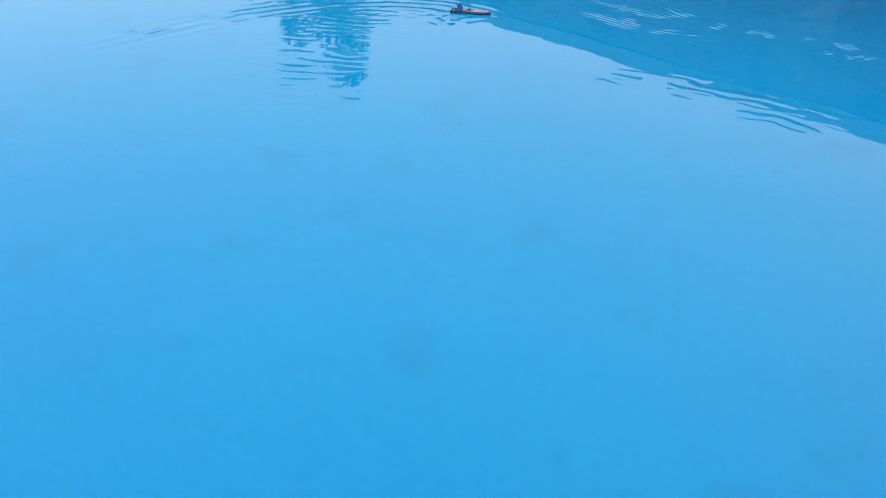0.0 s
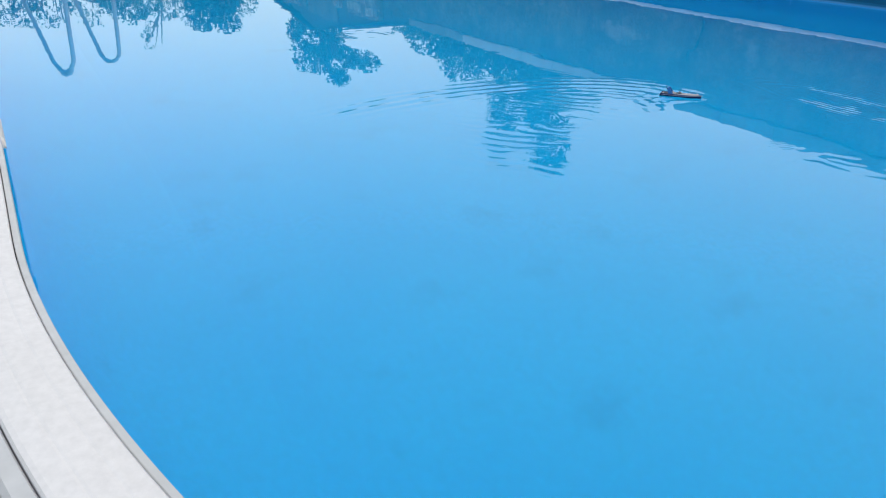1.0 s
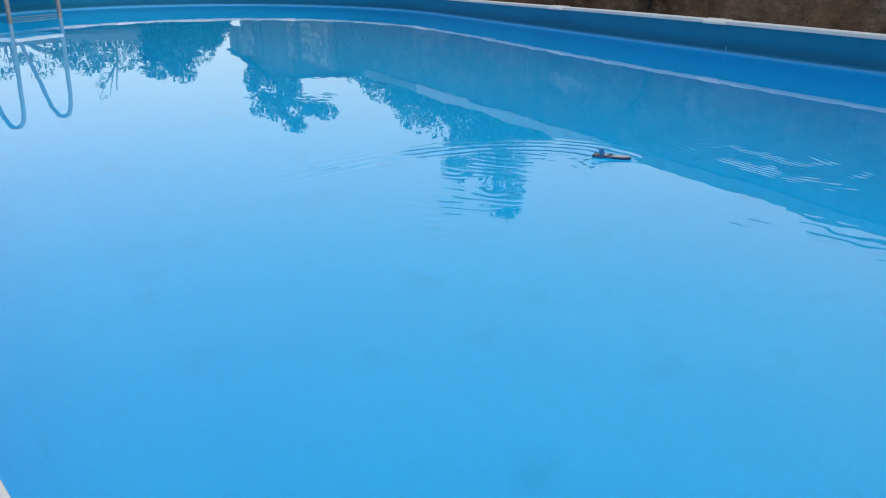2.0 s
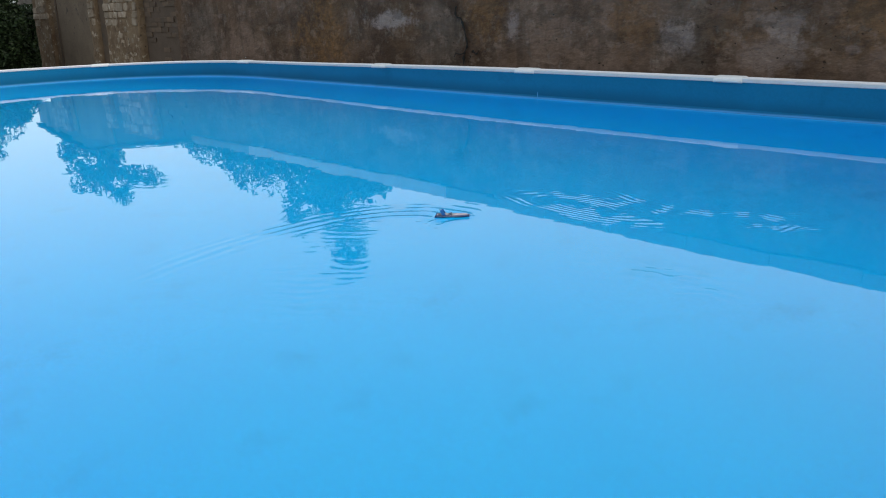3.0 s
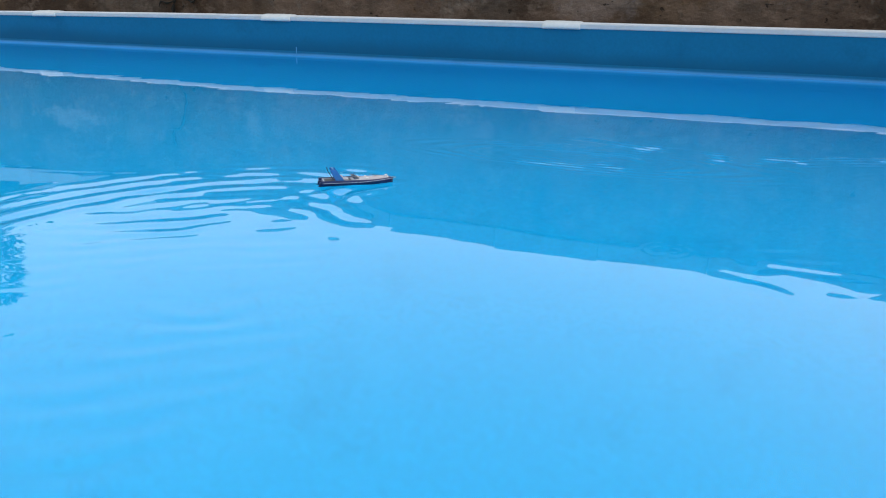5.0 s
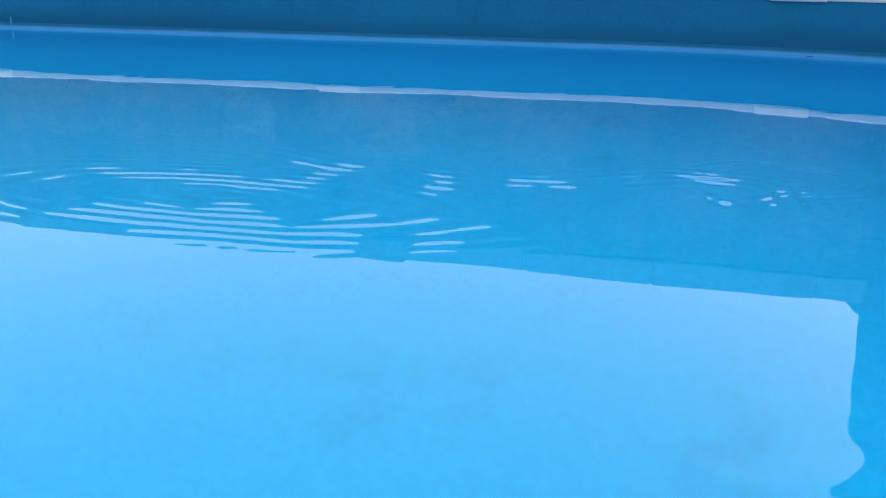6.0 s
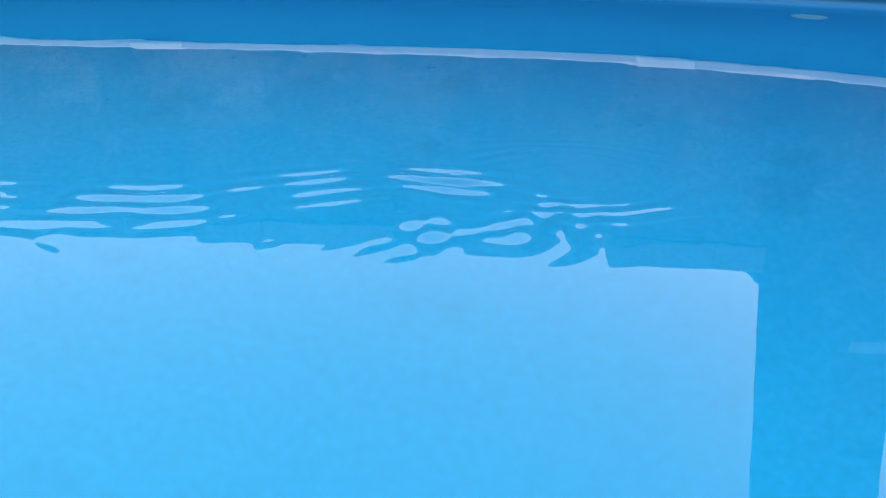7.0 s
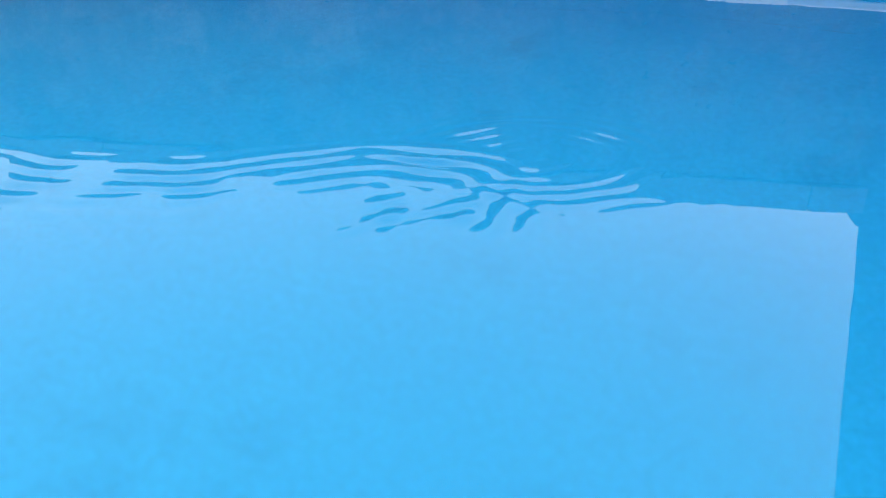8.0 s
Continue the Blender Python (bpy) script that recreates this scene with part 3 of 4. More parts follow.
def wall_top(x):
    return 2.340 + 0.010 * noise.noise(Vector((x * 0.8, 0, 4)))


def build_wall():
    wall = thing("wall_north", (0, 0, 0), "old brown plastered garden wall with stains and cracks", "wall", kind="structure")
    x0, x1, n, k = -7.36, 5.755, 340, 56
    bm = bmesh.new()
    rows = []
    for i in range(n + 1):
        x = x0 + (x1 - x0) * i / n
        row = []
        for j in range(k + 1):
            z = (wall_top(x) - 0.13) * j / k
            d = 0.012 * noise.noise(Vector((x * 1.6, z * 1.6, 0))) + 0.006 * noise.noise(Vector((x * 6, z * 6, 3)))
            flaked = noise.noise(Vector((x * 0.9, z * 1.3, 9)))
            if flaked > 0.18:
                d -= 0.010 + 0.010 * noise.noise(Vector((x * 14, z * 14, 1)))
            row.append(bm.verts.new((x, WALL_Y - d, z)))
        rows.append(row)
    for a, b in zip(rows, rows[1:]):
        for j in range(k):
            bm.faces.new((a[j], b[j], b[j + 1], a[j + 1]))
    part("plaster_face", bm, M_PLASTER, wall, "", True)
    bm = bmesh.new()
    lo = [bm.verts.new(p) for p in ((x0, WALL_Y + 0.03, 0), (5.10, WALL_Y + 0.03, 0), (5.10, WALL_Y + 0.32, 0), (x0, WALL_Y + 0.32, 0))]
    hi = [bm.verts.new((v.co.x, v.co.y, wall_top(v.co.x) - 0.13)) for v in lo]
    bm.faces.new(lo), bm.faces.new(hi)
    for a in range(4):
        bm.faces.new((lo[a], lo[(a + 1) % 4], hi[(a + 1) % 4], hi[a]))
    part("core", bm, M_MORTAR, wall)
    # coping in uneven lengths, up to the pier
    x, x1 = x0, 5.040
    rnd = random.Random(4)
    while x < x1 - 0.05:
        w = min(rnd.uniform(0.55, 0.85), x1 - x)
        t = wall_top(x + w / 2)
        bm = box(x + 0.001, x + w - 0.001, WALL_Y - 0.028, WALL_Y + 0.33, t - 0.127, t + rnd.uniform(-0.004, 0.004), 0.012)
        part("coping", bm, M_COPING if -5.75 < x + w / 2 < -1.35 else M_COPING_OLD, wall)
        x += w
    # the crack in the plaster
    for path in ([(-0.90, 1.85), (-0.915, 1.80), (-0.90, 1.74), (-0.84, 1.725), (-0.80, 1.64), (-0.775, 1.545), (-0.76, 1.465), (-0.80, 1.39), (-0.87, 1.365), (-0.93, 1.375), (-0.955, 1.335)], [(-0.80, 1.39), (-0.815, 1.33), (-0.82, 1.27)], [(-0.68, 1.40), (-0.63, 1.375), (-0.59, 1.41)]):
        pts = smooth_line([(a, WALL_Y - 0.021, b) for a, b in path], 4)
        w = [0.0125 * (0.35 + abs(noise.noise(p * 30)) * 2.0) * (1 - 0.5 * i / len(pts)) for i, p in enumerate(pts)]
        part("crack", tube(pts, w, 5), M_CRACK, wall, "dark branching crack")
    return wall


build_wall()


def build_tall_pier():
    pier = thing("masonry_pier", (0, 0, 0), "tall narrow leaning brown masonry pier at the wall's end", "pier")
    # an old shaft that leans a little away from the wall
    lean = lambda z: 0.112 * (z - 2.42)
    bm = bmesh.new()
    rows = []
    for i in range(46):
        z = 5.4 * i / 45
        j = [0.010 * noise.noise(Vector((k * 3.1, 0, z * 2.3))) for k in range(4)]
        rows.append([bm.verts.new((x + j[k] + lean(z), y, z)) for k, (x, y) in enumerate(((5.045, 3.312), (5.705, 3.312), (5.66, 3.60), (5.165, 3.60)))])
    for a, b in zip(rows, rows[1:]):
        for k in range(4):
            bm.faces.new((a[k], a[(k + 1) % 4], b[(k + 1) % 4], b[k]))
    bm.faces.new(rows[0]), bm.faces.new(rows[-1])
    part("shaft", bm, M_PLASTER, pier)
    part("mortar_fillet", tube([(4.99, 3.40, 2.325), (5.03, 3.40, 2.36), (5.065, 3.40, 2.44)], [0.055, 0.045, 0.012], 8), M_PLASTER, pier, "rough mortar between wall and pier")
    part("top_slab", box(5.34, 6.08, 3.24, 3.64, 5.402, 5.48, 0.012), M_COPING, pier)
    side = thing("wall_east", (0, 0, 0), "lower brown plastered wall beyond the pier", "wall", kind="structure")
    part("plaster_face", box(5.52, 14.0, 3.33, 3.67, 0, 2.68, 0.01), M_PLASTER, side)
    part("coping", box(5.52, 14.0, 3.30, 3.70, 2.682, 2.75, 0.01), M_COPING, side)


build_tall_pier()


# ---- the stone shed ----
def build_shed():
    shed = thing("stone_shed", (0, 0, 0), "old limestone shed with rough leaning piers and a low gable", "shed")
    y0, y1 = 3.42, 4.7
    prof = [(-14.5, 0), (-7.365, 0), (-7.365, 2.30), (-12.7, 3.08), (-14.5, 2.76)]
    bm = bmesh.new()
    a = [bm.verts.new((x, y0, z)) for x, z in prof]
    b = [bm.verts.new((x, y1, z)) for x, z in prof]
    bm.faces.new(a), bm.faces.new(b)
    for i in range(5):
        bm.faces.new((a[i], a[(i + 1) % 5], b[(i + 1) % 5], b[i]))
    part("body", bm, M_MORTAR, shed, "dark mortar and rubble wall")
    for (xa, za), (xb, zb) in (((-15.75, 2.74), (-12.7, 3.09)), ((-12.7, 3.09), (-7.37, 2.31))):
        bm = bmesh.new()
        lo = [bm.verts.new(p) for p in ((xa, y0 - 0.1, za), (xb, y0 - 0.1, zb), (xb, y1 + 0.1, zb), (xa, y1 + 0.1, za))]
        hi = [bm.verts.new(v.co + Vector((0, 0, 0.045))) for v in lo]
        bm.faces.new(lo), bm.faces.new(hi)
        for i in range(4):
            bm.faces.new((lo[i], lo[(i + 1) % 4], hi[(i + 1) % 4], hi[i]))
        part("roof_sheet", bm, M_ROOF, shed)
    rnd = random.Random(31)
    for i in range(8):
        x = -15.70 + i * 0.15
        part("eave_board", box(x, x + 0.142, y0 - 0.02, y0 + 0.02, 2.16 + rnd.uniform(-0.03, 0.03), 2.71 + 0.017 * i, 0.004), M_SIDING, shed)
    part("plaster_panel", box(-13.06, -11.18, 3.37, 3.424, 0, 2.78, 0.01), M_SKIM, shed, "plastered panel between the piers")
    part("reveal", box(-13.46, -13.16, 3.39, 3.424, 0, 2.7), M_RUBBLE, shed, "brown reveal beside the pier")
    part("post", box(-13.145, -13.075, 3.355, 3.424, 0, 2.7, 0.006), M_MORTAR, shed, "slim dark post beside the plastered panel")
    # piers of mortared rubble: uneven faces with ragged edges, and a damp recess in the wider one
    for xa, xb, front, top in ((-14.48, -13.475, 3.316, 2.70), (-11.17, -10.80, 3.296, 2.45), (-10.38, -8.875, 3.296, 2.45)):
        bm = bmesh.new()
        n, k = int((xb - xa) / 0.035), int(top / 0.035)
        rows = []
        for i in range(n + 1):
            row = []
            for j in range(k + 1):
                x, z = xa + (xb - xa) * i / n, top * j / k
                edge = i in (0, n)
                d = 0.020 * noise.noise(Vector((x * 5, z * 5, 2))) + 0.012 * noise.noise(Vector((x * 15, z * 15, 5)))
                row.append(bm.verts.new((x + (0.016 * noise.noise(Vector((xa, z * 9, i))) if edge else 0), front + d + (0.03 if edge else 0), z)))
            rows.append(row)
        for p, q in zip(rows, rows[1:]):
            for j in range(k):
                bm.faces.new((p[j], q[j], q[j + 1], p[j + 1]))
        rim = rows[0] + [w[-1] for w in rows[1:-1]] + rows[-1][::-1]
        back = [bm.verts.new((v.co.x, 3.426, v.co.z)) for v in rim]
        for j in range(len(rim) - 1):
            bm.faces.new((rim[j], rim[j + 1], back[j + 1], back[j]))
        part("rubble_pier", bm, M_RUBBLE, shed, "mortared rubble of the pier", True)
    part("damp_recess", box(-10.82, -10.36, 3.372, 3.424, 0, 2.45), M_BRICK, shed, "damp brown recess in the pier")
    # squared stones in courses at the heads of the piers, a few small ones in the mortar below
    rnd = random.Random(8)

    def block(name, xa, xb, za, zb, front, mat, rough, cut=0.2, shrink=0.92):
        """A worn stone: eight-sided face, its corners knocked off."""
        bm = bmesh.new()
        c = min(xb - xa, zb - za) * cut
        ring = [(xa + c, za), (xb - c, za), (xb, za + c), (xb, zb - c), (xb - c, zb), (xa + c, zb), (xa, zb - c), (xa, za + c)]
        ring = [(x + rnd.uniform(-rough, rough), z + rnd.uniform(-rough, rough)) for x, z in ring]
        mx, mz = (xa + xb) / 2, (za + zb) / 2
        f = [bm.verts.new((mx + (x - mx) * shrink, front + rnd.uniform(-0.3, 0.3) * rough, mz + (z - mz) * shrink)) for x, z in ring]
        m = [bm.verts.new((x, front + 0.012, z)) for x, z in ring]
        e = [bm.verts.new((x, 3.426, z)) for x, z in ring]
        bm.faces.new(f)
        for p, q in ((f, m), (m, e)):
            for i in range(8):
                bm.faces.new((p[i], p[(i + 1) % 8], q[(i + 1) % 8], q[i]))
        part(name, bm, mat, shed)

    for xa, xb, front, top in ((-14.46, -13.49, 3.300, 2.69), (-11.15, -10.82, 3.280, 2.44), (-10.36, -8.90, 3.280, 2.44)):
        z = 1.66
        while z < top - 0.08:
            h = min(rnd.uniform(0.12, 0.19), top - z)
            x = xa - rnd.uniform(0, 0.12)
            while x < xb - 0.06:
                w = rnd.uniform(0.16, 0.40)
                a, e = max(x, xa), min(x + w, xb)
                if e - a > 0.09 and rnd.random() < 0.35 + 0.5 * min(1, (z - 1.6) / 0.3):
                    block("stone", a + 0.008, e - 0.008, z + 0.008, z + h - 0.006, front + rnd.uniform(-0.008, 0.010), M_STONE, 0.010)
                x += w
            z += h
        for _ in range(int((xb - xa) * 34)):
            w, h = rnd.uniform(0.05, 0.17), rnd.uniform(0.04, 0.10)
            x, z = rnd.uniform(xa, xb - w), rnd.uniform(0.05, 1.66 - h)
            block("stone", x, x + w, z, z + h, front + rnd.uniform(0.006, 0.022), M_STONE, 0.012)
    # dark brickwork beside the pier, bare at its head, plastered over below
    for row in range(27):
        z = 0.06 + row * 0.083
        x = -8.84 + (0.0 if row % 2 else 0.125)
        while x < -7.75:
            if rnd.random() < (0.62 if z > 1.40 else 0.15):
                block("brick", x, x + 0.238, z, z + 0.071, 3.398 + rnd.uniform(0, 0.014), M_BRICK, 0.006, 0.06, 0.985)
            x += 0.25
    # the old front has sunk to one side: piers, panel and brickwork lean
    for ob in shed.children:
        if ob.name.split(".")[0] not in ("body", "roof_sheet", "eave_board"):
            for v in ob.data.vertices:
                v.co.x += 0.10 * (v.co.z - 1.35)


build_shed()


# ---- plants ----
def leaves(rnd, blobs, count, size, gap=0.0, droop=0.0):
    """A crown of separate small leaves, thicker near the blobs' skins and broken by gaps."""
    verts, faces = [], []
    total = sum(b[3] * b[4] * b[5] for b in blobs)
    for cx, cy, cz, rx, ry, rz in blobs:
        for _ in range(int(count * rx * ry * rz / total)):
            d = Vector((rnd.gauss(0, 1), rnd.gauss(0, 1), rnd.gauss(0, 1))).normalized()
            r = rnd.random() ** 0.45
            p = Vector((cx + d.x * rx * r, cy + d.y * ry * r, cz + d.z * rz * r))
            if noise.noise(p * 2.6) < gap:
                continue
            s = size * rnd.uniform(0.6, 1.4)
            a = Vector((rnd.gauss(0, 1), rnd.gauss(0, 1), rnd.gauss(0, 0.6) - droop)).normalized()
            b = a.cross(Vector((rnd.gauss(0, 1), rnd.gauss(0, 1), rnd.gauss(0, 1)))).normalized()
            k = len(verts)
            verts += [p - a * s, p + b * s * 0.42, p + a * s, p - b * s * 0.42]
            faces.append((k, k + 1, k + 2, k + 3))
    return verts, faces


def tree(name, at, label, category, blobs, count, size, mat, trunk_r, seed, gap=0.0, droop=0.0, group=""):
    rnd = random.Random(seed)
    t = thing(name, at, label, category, group)
    top = max(b[2] + b[5] * 0.4 for b in blobs)
    mid = min(b[2] for b in blobs)
    pts = smooth_line([(0, 0, -0.05), (rnd.uniform(-0.04, 0.04), rnd.uniform(-0.04, 0.04), mid * 0.5), (rnd.uniform(-0.06, 0.06), rnd.uniform(-0.06, 0.06), mid), (blobs[0][0] * 0.6, blobs[0][1] * 0.6, top)], 5)
    part("trunk", tube(pts, [trunk_r * (1 - 0.85 * i / (len(pts) - 1)) for i in range(len(pts))], 9), M_BARK, t, "", True)
    bm = bmesh.new()
    for cx, cy, cz, rx, ry, rz in blobs:
        for _ in range(5):
            d = Vector((rnd.uniform(-1, 1) * rx, rnd.uniform(-1, 1) * ry, rnd.uniform(-0.3, 0.9) * rz))
            root = Vector((cx * 0.2, cy * 0.2, max(mid * 0.6, cz - rz)))
            tip = Vector((cx, cy, cz)) + d * 0.85
            line = smooth_line([root, (root + tip) / 2 + Vector((0, 0, 0.1)), tip], 4)
            tube(line, [trunk_r * 0.35 * (1 - 0.9 * i / (len(line) - 1)) for i in range(len(line))], 5, bm)
    part("limbs", bm, M_BARK, t)
    verts, faces = leaves(rnd, blobs, count, size, gap, droop)
    me = bpy.data.meshes.new("crown")
    me.from_pydata(verts, [], faces)
    me.materials.append(mat)
    crown = new("crown", me)
    crown.parent = t
    return t


def build_plants():
    tree("tree", (-6.4, 5.4, 0), "leafy green garden tree with a pointed crown", "tree",
         [(0, 0, 2.95, 1.45, 0.8, 0.75), (-0.85, 0, 3.85, 0.65, 0.5, 0.65), (0.2, 0, 4.1, 0.55, 0.4, 0.65), (0.25, 0, 4.62, 0.40, 0.35, 0.28), (0.85, 0, 3.15, 0.60, 0.5, 0.40), (-1.35, 0, 4.3, 0.28, 0.3, 0.35)], 27000, 0.043, M_LEAF, 0.13, 1, -0.06)
    tree("tree", (-9.8, 5.4, 0), "low spreading green tree behind the wall", "tree",
         [(1.0, 0, 3.0, 1.2, 0.8, 0.9), (-0.6, 0, 2.85, 1.3, 0.7, 0.72), (-1.9, 0, 3.0, 0.5, 0.5, 0.42)], 20000, 0.043, M_LEAF, 0.1, 2, -0.05)
    tree("tree", (-18.0, 5.4, 0), "green tree with ragged branches beside the shed", "tree",
         [(-0.4, 0, 4.1, 1.6, 0.8, 0.65), (0.5, 0, 4.75, 1.1, 0.6, 0.5), (1.2, 0, 5.2, 0.5, 0.4, 0.30), (-1.5, 0, 5.2, 0.7, 0.4, 0.35), (2.9, 0, 4.35, 1.15, 0.5, 0.27), (-2.3, 0, 4.75, 0.45, 0.4, 0.25)], 15000, 0.060, M_LEAF, 0.12, 3, 0.06)
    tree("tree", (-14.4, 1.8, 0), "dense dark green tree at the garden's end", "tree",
         [(0, 0, 2.1, 0.8, 0.9, 0.85), (0, -0.45, 2.75, 0.55, 0.5, 0.5), (0, 0.10, 2.85, 0.5, 0.42, 0.52), (0, 0.62, 2.45, 0.4, 0.26, 0.45)], 9500, 0.065, M_LEAF_SHADED, 0.11, 4, -0.12)
    tree("tree", (-23.2, 1.75, 0), "tall birch-like tree with sparse hanging twigs behind the house", "tree",
         [(0, -0.2, 3.4, 0.9, 1.2, 0.90), (0, -1.4, 3.3, 0.7, 0.8, 0.65), (0, 1.2, 3.7, 0.8, 1.0, 0.80), (0, 2.4, 3.6, 0.7, 0.9, 0.75), (0, -0.5, 4.6, 0.3, 0.32, 0.62)], 9500, 0.055, M_LEAF, 0.09, 5, 0.03, 0.8)
    tree("tree", (-15.5, -1.6, 0), "thin sparse green tree at the garden's end", "tree",
         [(0, 0, 1.7, 0.7, 0.9, 0.5), (0, 0.4, 1.95, 0.5, 0.5, 0.35), (0, -0.5, 2.75, 0.6, 1.2, 0.42), (0, 1.1, 2.80, 0.6, 1.1, 0.45)], 6200, 0.050, M_LEAF, 0.07, 6, 0.05, 0.8)
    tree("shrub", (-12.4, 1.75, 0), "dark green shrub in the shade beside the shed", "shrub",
         [(0, 0, 1.1, 0.5, 0.75, 0.95), (0, 0.35, 1.6, 0.4, 0.45, 0.45), (0, -0.4, 1.55, 0.35, 0.4, 0.45), (0, -0.15, 2.0, 0.38, 0.62, 0.36)], 14500, 0.042, M_LEAF_SHADED, 0.05, 7, -0.2, group="shrubs beside the shed")
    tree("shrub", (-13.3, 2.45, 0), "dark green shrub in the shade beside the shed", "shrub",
         [(0, 0, 0.95, 0.5, 0.42, 0.85), (0, 0.0, 1.5, 0.4, 0.36, 0.45), (0, -0.1, 2.05, 0.38, 0.42, 0.36)], 11000, 0.045, M_LEAF_SHADED, 0.05, 17, -0.3, group="shrubs beside the shed")
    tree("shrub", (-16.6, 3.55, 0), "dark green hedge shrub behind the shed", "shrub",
         [(0, 0, 0.9, 0.5, 0.9, 0.8), (0, 0.1, 1.7, 0.4, 0.75, 0.45)], 10000, 0.05, M_LEAF_SHADED, 0.05, 18, -0.4, group="shrubs beside the shed")
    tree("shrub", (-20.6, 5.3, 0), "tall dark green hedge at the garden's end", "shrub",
         [(0, 0, 1.0, 0.6, 1.5, 0.95), (0, -0.3, 1.9, 0.5, 1.4, 0.50), (0, 1.0, 1.8, 0.5, 1.2, 0.6)], 14000, 0.065, M_LEAF_SHADED, 0.06, 19, -0.4)
    tree("red_shrub", (-10.9, 0.1, 0), "dark red leafy shrub behind the pool", "shrub",
         [(0, 0, 0.88, 0.5, 0.58, 0.46), (0, 0.2, 1.06, 0.3, 0.32, 0.28), (0, -0.40, 1.10, 0.3, 0.38, 0.30)], 6000, 0.05, M_LEAF_RED, 0.04, 9, -0.2, group="red shrubs behind the pool")
    tree("red_shrub", (-11.1, -1.3, 0), "dark red leafy shrub behind the pool", "shrub",
         [(0, 0, 0.85, 0.5, 0.7, 0.44), (0, 0.35, 1.0, 0.3, 0.4, 0.30)], 3400, 0.05, M_LEAF_RED, 0.04, 10, -0.2, group="red shrubs behind the pool")
    # a large-leaved plant
    plant = thing("leafy_plant", (-10.8, 0.80, 0), "large-leaved pale green plant", "plant")
    rnd = random.Random(12)
    for _ in range(30):
        a, r, z = rnd.uniform(0, 6.28), rnd.uniform(0.05, 0.46), rnd.uniform(0.95, 1.30)
        base, tip = Vector((math.cos(a) * r, math.sin(a) * r, z)), Vector((math.cos(a), math.sin(a), rnd.uniform(-0.5, 0.1))).normalized()
        side = tip.cross(Vector((0, 0, 1))).normalized()
        bm = bmesh.new()
        w = rnd.uniform(0.06, 0.10)
        rim = [base + tip * w * (1 + math.cos(b)) * 1.2 + side * w * math.sin(b) + Vector((0, 0, 0.02 * math.cos(2 * b))) for b in [k * math.pi / 6 for k in range(12)]]
        vs = [bm.verts.new(p) for p in rim]
        mid = bm.verts.new(base + tip * w * 1.2 - Vector((0, 0, 0.015)))
        for k in range(12):
            bm.faces.new((vs[k], vs[(k + 1) % 12], mid))
        leaf = part("leaf", bm, M_LEAF_BRIGHT, plant, "", True)
        part("stalk", tube([(0, 0, 0), (base.x * 0.4, base.y * 0.4, z * 0.6), base], 0.006, 5), M_LEAF_BRIGHT, leaf)


build_plants()


# ---- the house at the garden's end ----
def build_house():
    house = thing("sided_house", (0, 0, 0), "low house clad in weathered beige-brown boards behind the shrubs", "house")
    # the wall's black stands for the shade in the gaps between planks
    part("wall", box(-22.5, -19.15, -4.5, 2.65, 0, 2.5), M_CRACK, house, "house wall blackened for the shade between planks")
    rnd = random.Random(21)
    for i in range(20):
        z, lean = 0.1 + i * 0.12, rnd.uniform(-0.012, 0.012)
        bm = bmesh.new()
        prof = [(-19.15, z), (-19.09, z), (-19.118, z + 0.100), (-19.15, z + 0.100)]
        a = [bm.verts.new((x, -4.52, q - lean)) for x, q in prof]
        b = [bm.verts.new((x, 2.67, q + lean)) for x, q in prof]
        bm.faces.new(a), bm.faces.new(b)
        for k in range(4):
            bm.faces.new((a[k], a[(k + 1) % 4], b[(k + 1) % 4], b[k]))
        part("plank", bm, M_SIDING, house)
    part("corner_board", box(-19.15, -19.07, 2.6, 2.71, 0, 2.5, 0.004), M_SIDING, house)
    bm = bmesh.new()
    pr = [(-18.8, 2.53), (-20.8, 3.0), (-22.9, 2.53), (-22.9, 2.47), (-20.8, 2.94), (-18.8, 2.47)]
    a = [bm.verts.new((x, -4.8, z)) for x, z in pr]
    b = [bm.verts.new((x, 2.9, z)) for x, z in pr]
    for k in range(6):
        bm.faces.new((a[k], a[(k + 1) % 6], b[(k + 1) % 6], b[k]))
    bm.faces.new(a), bm.faces.new(b)
    part("roof", bm, M_ROOF, house)


build_house()


